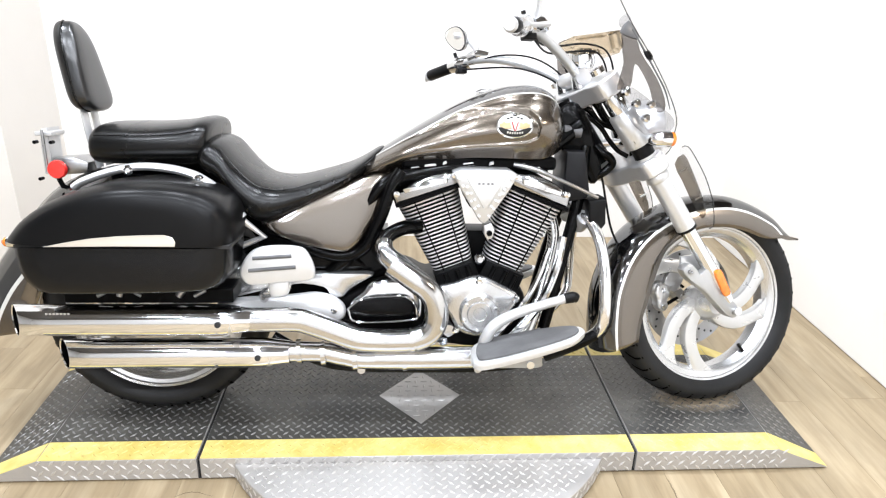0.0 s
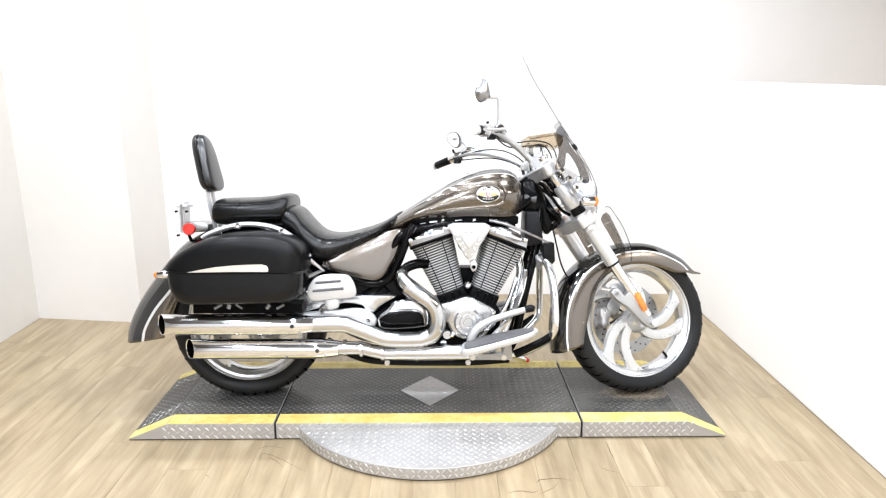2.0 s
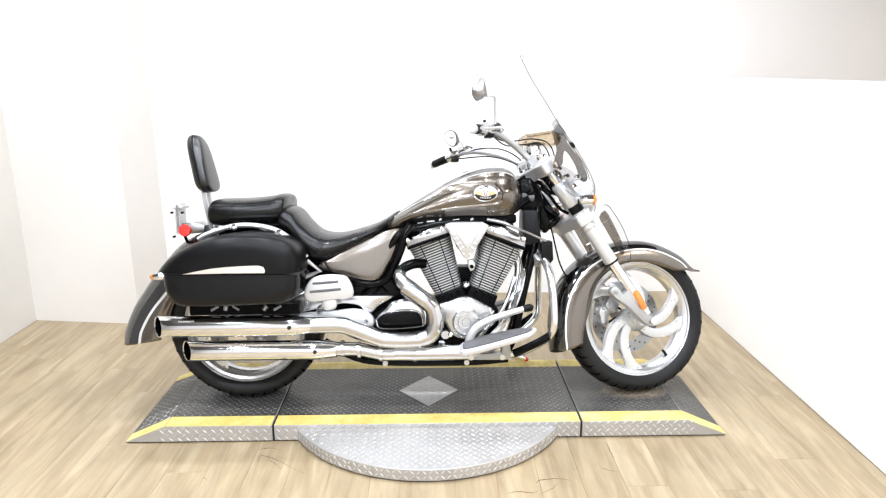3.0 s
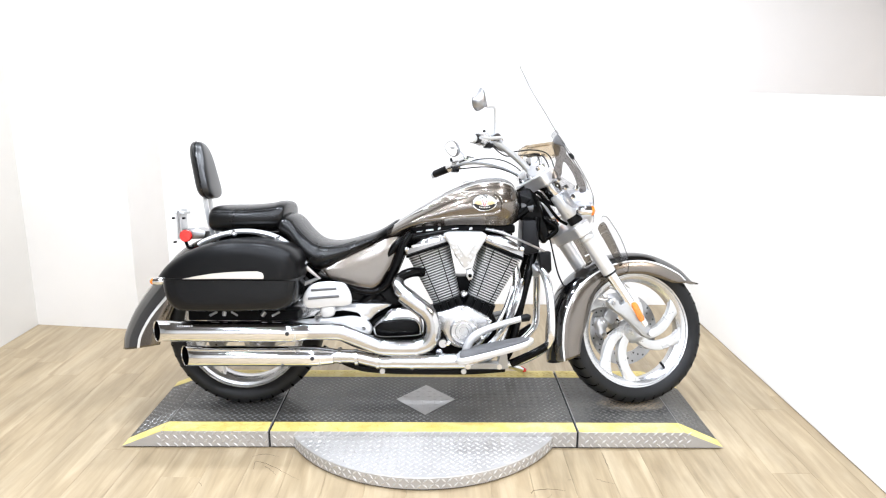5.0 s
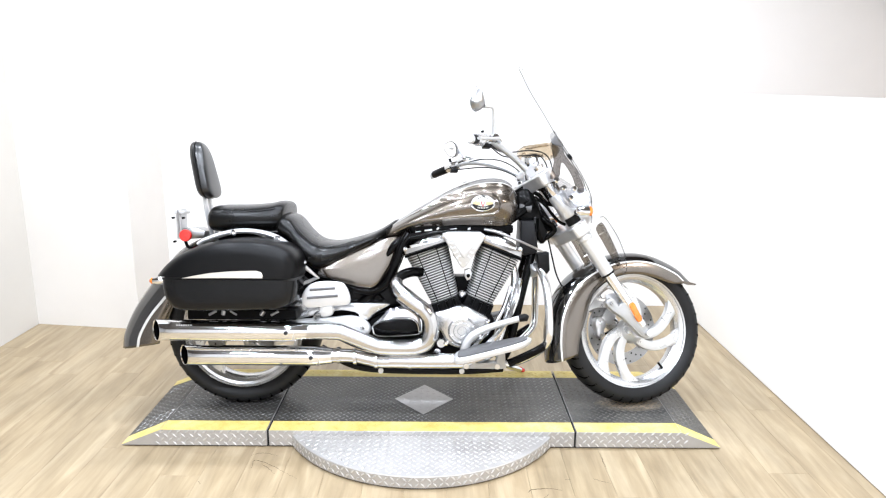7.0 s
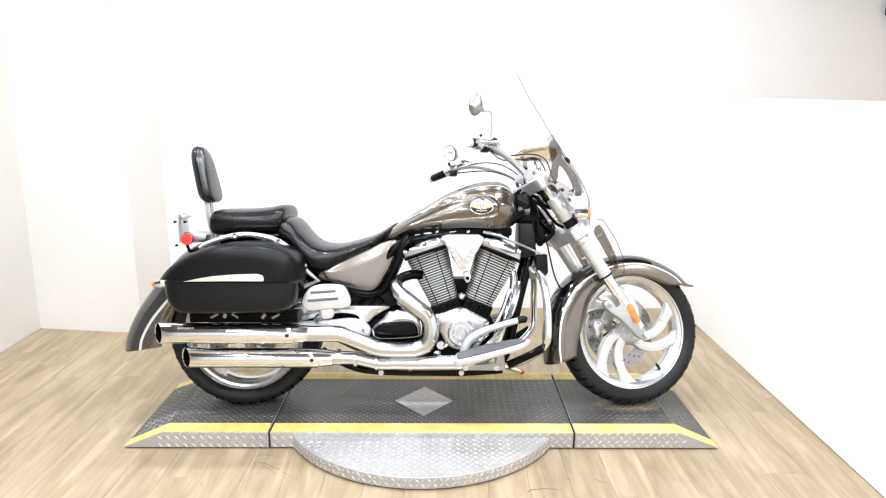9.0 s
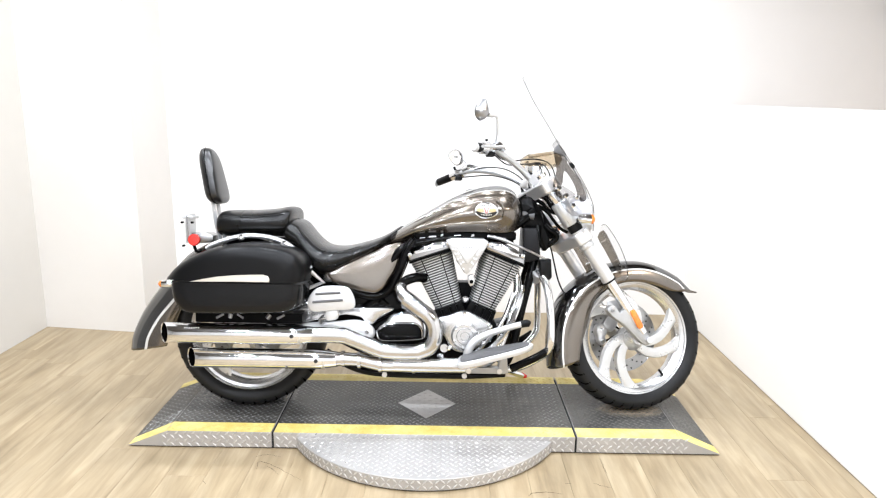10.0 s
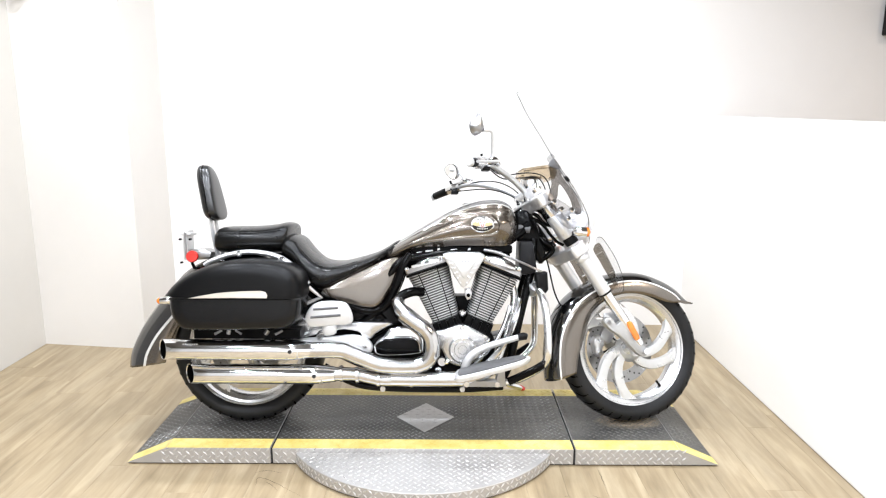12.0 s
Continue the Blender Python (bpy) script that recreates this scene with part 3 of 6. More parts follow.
# ---- the motorcycle: x ahead, y to its left, z up, on its side stand ----
LEAN_DEG, STEER_DEG, RAKE = 9.0, 13.9, radians(34)
bike = thing("motorcycle", "bronze and black cruiser motorcycle with chrome engine parked on the ramp", "motorcycle",
             pose(0, -0.13, PZ + 0.0015, -LEAN_DEG, 0, 0))
FRONT_HUB, REAR_HUB = Vector((0.9017, 0, 0.3117)), Vector((-0.765, 0, 0.325))
axis_up = Vector((-math.sin(RAKE), 0, math.cos(RAKE)))
axis_out = Vector((math.cos(RAKE), 0, math.sin(RAKE)))
pivot = FRONT_HUB - 0.07 * axis_out
STEER = Matrix.Translation(pivot) @ Matrix.Rotation(radians(STEER_DEG), 4, axis_up) @ Matrix.Translation(-pivot)


# -- wheels --
def wheel(name, hub, radius, half, rim, label, spokes, spin, m=None):
    """A cast wheel: its rim, with the tyre, hub, curved spokes and valve on it."""
    bm = lathe([(rim, -half * 0.72), (rim + 0.006, -half * 0.76), (rim + 0.004, -half * 0.66), (rim - 0.012, -half * 0.6), (rim - 0.02, -half * 0.45), (rim - 0.03, -half * 0.3),
                (rim - 0.03, half * 0.3), (rim - 0.02, half * 0.45), (rim - 0.012, half * 0.6), (rim + 0.004, half * 0.66), (rim + 0.006, half * 0.76), (rim, half * 0.72),
                (rim - 0.004, half * 0.5), (rim - 0.004, -half * 0.5), (rim, -half * 0.72)], 72, centre=hub, caps=False)
    w = part(name, bm, CAST, bike, label, m=m)
    prof = [(rim + 0.002, -half * 0.7), (rim + 0.012, -half * 0.86), (rim + 0.03, -half * 0.97), (radius - 0.035, -half), (radius - 0.02, -half * 0.93), (radius - 0.008, -half * 0.72),
            (radius - 0.002, -half * 0.4), (radius, 0)]
    prof = prof + [(r, -h) for r, h in prof[-2::-1]]
    part("tyre", lathe(prof, 96, centre=hub, caps=False), RUBBER, w, "black road tyre with a worn tread")
    # tread grooves, slim dark cuts that follow the shoulder
    bm = bmesh.new()
    ys = [h for _, h in prof[3:8]]
    rs = [r for r, _ in prof[3:8]]
    for k in range(40):
        a = k * 2 * math.pi / 40
        for s in (-1, 1):
            b = a + (math.pi / 40 if s > 0 else 0)
            row = []
            for y, da in ((0.22, 0.0), (0.4, 0.025), (0.58, 0.05), (0.72, 0.065), (0.84, 0.075), (0.96, 0.082)):
                row.append((float(np.interp(-half * y, ys, rs)) + 0.0012, s * (half * y + 0.0008), b + da))
            for (r1, y1, a1), (r2, y2, a2) in zip(row, row[1:]):
                q = []
                for r, y, aa in ((r1, y1, a1 - 0.0115), (r1, y1, a1 + 0.0115), (r2, y2, a2 + 0.0115), (r2, y2, a2 - 0.0115)):
                    q.append(bm.verts.new(hub + Vector((r * math.cos(aa), y, r * math.sin(aa)))))
                bm.faces.new(q)
    tagged(part("tread_pattern", bm, GROOVE, w), kind="stuff")
    part("hub", lathe([(0.028, -half - 0.012), (0.04, -half * 0.95), (0.05, -half * 0.7), (0.058, -half * 0.3), (0.05, half * 0.3), (0.046, half * 0.7), (0.03, half)], 28, centre=hub), WHEEL_SILVER, w)
    for k in range(spokes):
        a0 = radians(120 * (k // 2) + (17.5 if k % 2 else -17.5)) + spin
        loops = []
        for u in np.linspace(0, 1, 16):
            r = 0.034 + u * (rim - 0.015 - 0.034)
            turn = a0 - 0.98 * (1 - u) ** 1.08
            wide = 0.0185 + 0.0085 * min(1.0, u / 0.55) + 0.016 * (max(0, u - 0.74) / 0.26) ** 2
            thick = 0.018 - 0.007 * u
            mid = Vector((math.cos(turn), 0, math.sin(turn)))
            tan = Vector((-math.sin(turn), 0, math.cos(turn)))
            q = hub + mid * r + Vector((0, -half * 0.28, 0))
            loops.append([q + tan * wide * c + Vector((0, s * thick, 0)) for c, s in ((-1, -0.55), (-0.88, -0.95), (-0.5, -1.08), (0.5, -1.08), (0.88, -0.95), (1, -0.55), (1, 0.8), (-1, 0.8))])
        bm = bmesh.new()
        rings(bm, loops)
        part("spoke", bm, WHEEL_SILVER, w, sharp=50)
    return w


front_wheel = wheel("front_wheel", FRONT_HUB, 0.313, 0.064, 0.2385, "silver cast wheel with paired curved spokes", 6, radians(12), STEER)
rear_wheel = wheel("rear_wheel", REAR_HUB, 0.326, 0.09, 0.248, "silver cast wheel with curved spokes", 6, -0.3)
part("valve_stem", tube([FRONT_HUB + Vector((0.118, -0.03, -0.142)), FRONT_HUB + Vector((0.136, -0.03, -0.165))], 0.0055, 10), PLASTIC, front_wheel)


def brake_disc(hub, y, outer, parent, m=None):
    holes = bmesh.new()
    for k in range(48):
        a, r = k * math.pi / 24, outer * (0.73, 0.83, 0.93)[k % 3]
        c = hub + Vector((r * math.cos(a), 0, r * math.sin(a)))
        for side in (-1, 1):
            holes.faces.new([holes.verts.new(c + Vector((0.0042 * math.cos(q), y + side * 0.0029, 0.0042 * math.sin(q)))) for q in np.arange(8) * math.pi / 4])
    bm = lathe([(outer * 0.66, y - 0.0025), (outer, y - 0.0025), (outer, y + 0.0025), (outer * 0.66, y + 0.0025), (outer * 0.66, y - 0.0025)], 48, centre=hub, caps=False)
    d = part("brake_disc", bm, DISC_STEEL, parent, "drilled steel brake disc")
    tagged(part("disc_drilling", holes, GAP, d), kind="stuff")
    return d


for y in (0.075,):
    brake_disc(FRONT_HUB, y, 0.16, front_wheel)
    bm = bmesh.new()
    for k in range(6):
        a = k * math.pi / 3
        tube([FRONT_HUB + Vector((0.04 * math.cos(a), y, 0.04 * math.sin(a))), FRONT_HUB + Vector((0.108 * math.cos(a + 0.3), y, 0.108 * math.sin(a + 0.3)))], 0.009, 8, bm=bm, flat=0.5)
    part("disc_carrier", bm, ENGINE_BLACK, front_wheel)
brake_disc(REAR_HUB, -0.1, 0.15, rear_wheel)

# -- front fork --
for s in (-1, 1):
    y = s * 0.13
    top, low = Vector((0.463, y, 0.972)), Vector((0.914, y, 0.306))
    d = (low - top).normalized()

    def at(z):
        return top + d * ((top.z - z) / -d.z)
    leg = part("fork_leg", tube([at(0.962), at(0.556)], 0.0285, 24, smoothed=False), FORK, bike, "polished chrome fork leg", m=STEER)
    part("slider", tube([at(0.56), at(0.42), at(0.36), at(0.335)], [0.0225, 0.0225, 0.0225, 0.02], 24, smoothed=False), CHROME, leg, "chrome lower fork tube")
    part("dust_seal", tube([at(0.5605), at(0.559), at(0.553), at(0.5515)], [0.027, 0.0295, 0.0295, 0.0235], 24, smoothed=False), PLASTIC, leg, "black rubber dust seal")
    part("upper_cover", tube([at(0.945), at(0.94), at(0.87), at(0.865)], [0.026, 0.0305, 0.0305, 0.026], 24, smoothed=False), CHROME, leg)
    part("fork_cover", tube([at(0.885), at(0.88), at(0.80), at(0.795)], [0.033, 0.0375, 0.0375, 0.033], 24, smoothed=False), FORK, leg)
    part("lower_cover", tube([at(0.715), at(0.71), at(0.70), at(0.695)], [0.03, 0.0335, 0.0335, 0.029], 24, smoothed=False), FORK, leg)
    foot = [(0.728, 0.436), (0.748, 0.455), (0.768, 0.441), (0.782, 0.421), (0.808, 0.438), (0.837, 0.439), (0.866, 0.39), (0.896, 0.343), (0.924, 0.312), (0.913, 0.286), (0.884, 0.293), (0.85, 0.324), (0.8, 0.372), (0.75, 0.406)]
    part("axle_clamp", slab(closed_curve(foot, 3), y - 0.018, y + 0.018, edge=0.006), FOOT_CAST, leg, "cast aluminium fork foot")
    part("axle_nut", lathe([(0.0, -0.03), (0.013, -0.03), (0.014, -0.022), (0.014, 0.02)] if s < 0 else [(0.014, -0.02), (0.014, 0.022), (0.013, 0.03), (0.0, 0.03)], 12, centre=FRONT_HUB + Vector((0.01, y, -0.004))), CHROME, leg)
    for fx, fz in ((0.749, 0.432), (0.905, 0.303)):
        part("pinch_bolt", lathe([(0.008, s * 0.016), (0.008, s * 0.026), (0.004, s * 0.027), (0.0, s * 0.022)], 12, centre=(fx, y, fz)), DISC_STEEL, leg)
    r0, r1 = Vector((0.837, y + s * 0.024, 0.428)), Vector((0.872, y + s * 0.024, 0.362))
    w = 0.013
    along = (r1 - r0).normalized()
    across = Vector((-along.z, 0, along.x))
    outline = [((r0 + r1) / 2 + along * 0.044 * math.copysign(abs(math.cos(a)) ** 0.35, math.cos(a)) + across * w * math.copysign(abs(math.sin(a)) ** 0.6, math.sin(a))) for a in np.linspace(0, 2 * math.pi, 24, endpoint=False)]
    part("reflector", slab([(q.x, q.z) for q in outline], y + s * 0.019, y + s * 0.03, edge=0.003), ORANGE, leg, "orange side reflector")


def clamp(z_mid, name, height, label):
    """A yoke that grips both legs, square to them."""
    mid = Vector((0.463, 0, 0.972)).lerp(Vector((0.914, 0, 0.306)), (0.972 - z_mid) / 0.666)
    down = (Vector((0.914, 0, 0.306)) - Vector((0.463, 0, 0.972))).normalized()
    ahead = Vector((-down.z, 0, down.x))
    loops = []
    for k in (-1, 1):
        loop = []
        for yy, wide, back in ((-0.172, 0.0, 0.0), (-0.162, 0.034, 0), (-0.13, 0.047, 0), (-0.095, 0.042, 0), (-0.05, 0.03, 0.035), (0, 0.028, 0.05), (0.05, 0.03, 0.035), (0.095, 0.042, 0), (0.13, 0.047, 0), (0.162, 0.034, 0), (0.172, 0.0, 0)):
            loop.append((yy, wide, back))
        pts = [mid + Vector((0, yy, 0)) + ahead * wide + down * k * height for yy, wide, _ in loop]
        pts += [mid + Vector((0, yy, 0)) - ahead * (wide + back) + down * k * height for yy, wide, back in loop[-2:0:-1]]
        loops.append(pts)
    bm = bmesh.new()
    rings(bm, loops)
    return part(name, bm, SATIN, bike, label, m=STEER, bevel=0.006)


upper = clamp(0.953, "upper_yoke", 0.027, "silver upper fork clamp")
lower = clamp(0.738, "lower_yoke", 0.026, "silver lower fork clamp")
for q in ((-0.13), (0.13)):
    part("cap_bolt", tube([Vector((0.452, q, 0.987)), Vector((0.444, q, 0.999))], 0.021, 16, smoothed=False), CHROME, upper)
bm = rod((0.408, 0, 0.93), (0.53, 0, 0.75), 0.034, 20)
head_tube = part("steering_head", bm, ENGINE_BLACK, bike, "black steering head")
part("head_collar", tube([(0.413, 0, 0.922), (0.418, 0, 0.915), (0.432, 0, 0.894), (0.436, 0, 0.888)], [0.036, 0.044, 0.04, 0.036], 20, smoothed=False), CHROME, head_tube, "chrome bearing collar")
for y in (-0.13, 0.13):
    part("fork_boot", rod((0.582, y, 0.797), (0.602, y, 0.766), 0.03, 16), PLASTIC, bike, m=STEER)

# -- fenders --
def fender(name, hub, stations, half, label, m=None, drop=1.0):
    """A crowned mudguard round a wheel. Stations: degrees from the top towards the rear, radius, depth of the skirt."""
    loops = []
    mats = None
    for deg, r, depth in stations:
        a = radians(deg)
        out = Vector((-math.sin(a), 0, math.cos(a)))
        sect = [(-1.02, -depth), (-1.03, -depth * 0.75), (-1.01, -0.06), (-0.965, -0.0435), (-0.93, -0.037), (-0.78, -0.02), (-0.5, -0.007), (-0.3, -0.0025), (-0.15, -0.0005)]
        if drop > 1:
            sect = [(-1.02, -depth), (-1.03, -depth * 0.75), (-1.02, -depth * 0.4 - 0.0665), (-0.995, -0.113), (-0.985, -0.101), (-0.93, -0.074), (-0.8, -0.044), (-0.5, -0.018), (-0.2, -0.003)]
        sect = [*sect, *[(-y, n) for y, n in sect[::-1]]]
        loops.append([hub + out * (r + max(n, -depth)) + Vector((0, y * half, 0)) for y, n in sect])
    n = len(loops[0])
    fine = []
    for k in range(n):
        fine.append(smooth_path([lp[k] for lp in loops], 6))
    loops = [[fine[k][j] for k in range(n)] for j in range(len(fine[0]))]
    idx = []
    for k in range(n - 1):
        idx.append(2 if k in (3, n - 5) else 1 if 4 <= k <= n - 6 else 0)
    bm = bmesh.new()
    rings(bm, loops, caps=False, mats=idx, wrap=False)
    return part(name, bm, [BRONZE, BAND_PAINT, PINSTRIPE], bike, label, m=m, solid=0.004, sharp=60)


front_fender = fender("front_fender", FRONT_HUB, [(-54, 0.349, 0.012), (-48, 0.347, 0.045), (-37, 0.345, 0.09), (-18, 0.339, 0.098), (0, 0.338, 0.096), (22, 0.345, 0.092), (45, 0.362, 0.1), (62, 0.376, 0.125), (80, 0.384, 0.135), (97, 0.392, 0.12), (109, 0.405, 0.11)],
                      0.088, "bronze front mudguard with a black centre band and silver pinstripe", STEER)
rear_fender = fender("rear_fender", REAR_HUB, [(-25, 0.395, 0.10), (0, 0.405, 0.11), (20, 0.418, 0.12), (38, 0.428, 0.13), (55, 0.43, 0.14), (70, 0.452, 0.16), (82, 0.487, 0.185), (93, 0.525, 0.2), (100, 0.543, 0.2)],
                     0.115, "bronze rear mudguard with a black centre band and silver pinstripe", drop=1.9)

# -- tank --
TANK = [(-0.2, 0.70, 0.694, 0.045), (-0.185, 0.727, 0.694, 0.075), (-0.15, 0.762, 0.702, 0.106), (-0.08, 0.806, 0.728, 0.142), (0.02, 0.868, 0.757, 0.178), (0.115, 0.92, 0.771, 0.203),
        (0.21, 0.957, 0.773, 0.216), (0.28, 0.968, 0.771, 0.214), (0.33, 0.964, 0.772, 0.2), (0.365, 0.945, 0.782, 0.172), (0.385, 0.91, 0.8, 0.13), (0.392, 0.88, 0.82, 0.07)]
TANK_N = 180


def recess(x, z):
    """How far a place lies inside the long hollow round the badge, 0 to 1."""
    over = float(np.interp(x, [-0.05, -0.01, 0.064, 0.14, 0.216, 0.277, 0.3, 0.31], [0.828, 0.842, 0.876, 0.9, 0.912, 0.907, 0.889, 0.861]))
    under = float(np.interp(x, [-0.05, -0.01, 0.11, 0.186, 0.277, 0.304, 0.31], [0.775, 0.785, 0.804, 0.81, 0.818, 0.83, 0.861]))
    d = max(0.0, min(1.0, min(over - z, z - under) / 0.015 + 0.3))
    return d * d * (3 - 2 * d) * max(0.0, min(1.0, (x + 0.06) / 0.14)) if x < 0.31 else 0.0


TANK_LINES = [[(q.x, q.y) for q in smooth_path([(t[0], t[k], 0) for t in TANK], 10)] for k in (1, 2, 3)]


def tank_point(x, u, lift=0.0):
    """A place on the tank's skin: u runs from 0 on its right lower edge over the top to 1."""
    zt, zb, hw = (float(np.interp(x, [q[0] for q in line], [q[1] for q in line])) for line in TANK_LINES)
    a = math.pi * u
    c, s = math.cos(a), math.sin(a)
    e = 2 / 2.35
    y = -hw * math.copysign(abs(c) ** e, c)
    z = zb + (zt - zb) * abs(s) ** e
    tuck = 1 - 0.32 * max(0.0, 1 - abs(s) / 0.5) ** 1.7
    side = min(u, 1 - u)
    crest = -0.0125 * recess(x, z) if side < 0.42 else 0.0
    grow = min(1.0, max(0.0, (x + 0.16) / 0.2)) * min(1.0, max(0.0, (0.372 - x) / 0.05))
    crest += 0.005 * grow * math.exp(-((side - 0.318) / 0.018) ** 2)
    k = 1 + (crest + lift) / max(0.05, hw)
    return Vector((x, y * tuck * k, z + (crest + lift) * abs(s)))


xs = [q.x for q in smooth_path([(t[0], 0, 0) for t in TANK], 24)]
bm = bmesh.new()
loops = [[tank_point(x, k / TANK_N) for k in range(TANK_N + 1)] for x in xs]
BAND_U = 0.335
idx = [1 if BAND_U < (k + 0.5) / TANK_N < 1 - BAND_U else 0 for k in range(TANK_N)] + [1]
rings(bm, loops, mats=idx)
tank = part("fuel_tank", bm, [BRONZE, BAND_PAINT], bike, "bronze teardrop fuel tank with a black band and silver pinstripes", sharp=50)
for s in (0, 1):
    for u0, u1 in ((BAND_U - 0.016, BAND_U + 0.004),):
        bm = bmesh.new()
        rings(bm, [[tank_point(x, abs(s - u), 0.0012) for u in (u0, (u0 + u1) / 2, u1)] for x in xs[16:-21]], caps=False, wrap=False)
        part("pinstripe", bm, PINSTRIPE, tank, solid=0.001)
cap_at = Vector((0.2, 0.07, 0.934))
part("filler_cap", lathe([(0.045, 0.0), (0.044, 0.012), (0.03, 0.02), (0.0, 0.022)], 24, axis="z", centre=cap_at), CHROME, tank, "chrome filler cap")


# the oval badge with its wing shapes, drawn as plain forms
def on_tank(dx, dz, lift):
    x, z = 0.239 + dx, 0.862 + dz
    lo, hi = 0.02, 0.45
    for _ in range(22):
        mid = (lo + hi) / 2
        if tank_point(x, mid).z < z:
            lo = mid
        else:
            hi = mid
    return tank_point(x, (lo + hi) / 2, lift)


def badge_piece(name, outline, mat, lift, label=""):
    bm = bmesh.new()
    rim_v = [on_tank(x, z, lift) for x, z in outline]
    cx, cz = sum(p[0] for p in outline) / len(outline), sum(p[1] for p in outline) / len(outline)
    mid_v = [on_tank(cx + (x - cx) * 0.5, cz + (z - cz) * 0.5, lift) for x, z in outline]
    base = [on_tank(x, z, 0.0) for x, z in outline]
    rows = rings(bm, [base, rim_v, mid_v], caps=False)
    bm.faces.new(rows[-1])
    return part(name, bm, mat, emblem_parent, label, sharp=60)


def oval(a, b, n=32, cx=0.0, cz=0.0):
    return [(cx + a * math.cos(t), cz + b * math.sin(t)) for t in np.linspace(0, 2 * math.pi, n, endpoint=False)]


emblem_parent = tank
emblem_parent = badge_piece("emblem", oval(0.05, 0.034), CHROME, 0.0022, "chrome-rimmed oval badge with gold and red shapes")
badge_piece("emblem_field", oval(0.0465, 0.0305), CREAM, 0.0028)
badge_piece("emblem_base", [(0.0455 * math.cos(t), 0.0295 * math.sin(t)) for t in np.linspace(math.pi * 1.06, math.pi * 1.94, 20)] + [(0.033, -0.005), (0.014, -0.012), (0.0, -0.015), (-0.014, -0.012), (-0.033, -0.005)], GAP, 0.004)
for s in (-1, 1):
    badge_piece("emblem_wing", [(s * 0.01, -0.007), (s * 0.014, 0.008), (s * 0.022, 0.005), (s * 0.03, 0.009), (s * 0.036, 0.004), (s * 0.042, 0.004), (s * 0.04, -0.004), (s * 0.025, -0.009)], GOLD, 0.0046)
    badge_piece("emblem_stroke", [(s * 0.0005, -0.012), (s * 0.007, 0.009), (s * 0.01, 0.009), (s * 0.002, -0.015)], RED_PAINT, 0.0054)
for k in range(-3, 4):
    badge_piece("emblem_bar", [(k * 0.0065 - 0.0018, -0.0225 + 0.0002 * k * k), (k * 0.0065 + 0.0022, -0.0225 + 0.0002 * k * k), (k * 0.0065 + 0.0022, -0.0175 + 0.0002 * k * k), (k * 0.0065 - 0.0018, -0.0175 + 0.0002 * k * k)], CREAM, 0.0052)
for k in (-2, -1, 1, 2):
    badge_piece("emblem_bar", [(k * 0.009 - 0.003, 0.0195 - 0.0009 * k * k), (k * 0.009 + 0.003, 0.0195 - 0.0009 * k * k), (k * 0.009 + 0.003, 0.0225 - 0.0009 * k * k), (k * 0.009 - 0.003, 0.0225 - 0.0009 * k * k)], GAP, 0.0046)


# -- seats --
def seat_loft(stations, n=28, power=2.6):
    """Stations: x, half width, top, bottom, edge drop of the top."""
    loops = []
    for x, hw, zt, zb, lean_x in stations:
        loop = []
        for k in range(n):
            a = 2 * math.pi * k / n
            c, s = math.cos(a), math.sin(a)
            e = 2 / power
            y = hw * math.copysign(abs(c) ** e, c)
            z = (zt + zb) / 2 + (zt - zb) / 2 * math.copysign(abs(s) ** e, s)
            loop.append(Vector((x + lean_x * (z - zb), y, z)))
        loops.append(loop)
    fine = [smooth_path([lp[k] for lp in loops], 5) for k in range(n)]
    loops = [[fine[k][j] for k in range(n)] for j in range(len(fine[0]))]
    bm = bmesh.new()
    rings(bm, loops)
    return bm


PILLION = [(-0.888, 0.1, 0.80, 0.75, 0), (-0.884, 0.135, 0.832, 0.738, 0), (-0.865, 0.152, 0.845, 0.733, 0), (-0.8, 0.163, 0.848, 0.733, 0), (-0.72, 0.168, 0.85, 0.734, 0), (-0.64, 0.168, 0.858, 0.735, 0),
                                            (-0.602, 0.163, 0.866, 0.738, 0.02), (-0.585, 0.15, 0.861, 0.748, 0.1), (-0.578, 0.12, 0.845, 0.77, 0.15)]
pillion = part("passenger_seat", seat_loft(PILLION), LEATHER, bike, "black leather passenger seat")
RIDER = [(-0.61, 0.13, 0.79, 0.735, 0.1), (-0.592, 0.165, 0.815, 0.715, 0.1), (-0.55, 0.176, 0.804, 0.688, 0.08), (-0.5, 0.182, 0.757, 0.61, 0.0), (-0.455, 0.184, 0.715, 0.578, 0), (-0.41, 0.184, 0.699, 0.58, 0), (-0.35, 0.182, 0.698, 0.612, 0),
                                      (-0.28, 0.176, 0.715, 0.65, 0), (-0.215, 0.158, 0.735, 0.685, 0), (-0.17, 0.118, 0.757, 0.71, 0), (-0.13, 0.07, 0.783, 0.735, 0), (-0.112, 0.03, 0.79, 0.765, 0)]
rider = part("rider_seat", seat_loft(RIDER, power=2.5), LEATHER, bike, "black leather rider seat with stitched panels")
# seams along the seats
def seam(stations, angle, power, owner):
    """A raised row of stitching along a seat, at one angle round its section."""
    for s in (-1, 1):
        pts = []
        for x, hw, zt, zb, lean_x in stations:
            c, q = math.cos(radians(angle)) ** (2 / power), math.sin(radians(angle)) ** (2 / power)
            z = (zt + zb) / 2 + (zt - zb) / 2 * q
            pts.append((x + lean_x * (z - zb), s * hw * c, z))
        part("seam", tube(pts, 0.0022, 6), LEATHER, owner)


seam(PILLION[2:-2], 24, 2.6, pillion)
seam(RIDER[2:-4], 38, 2.5, rider)

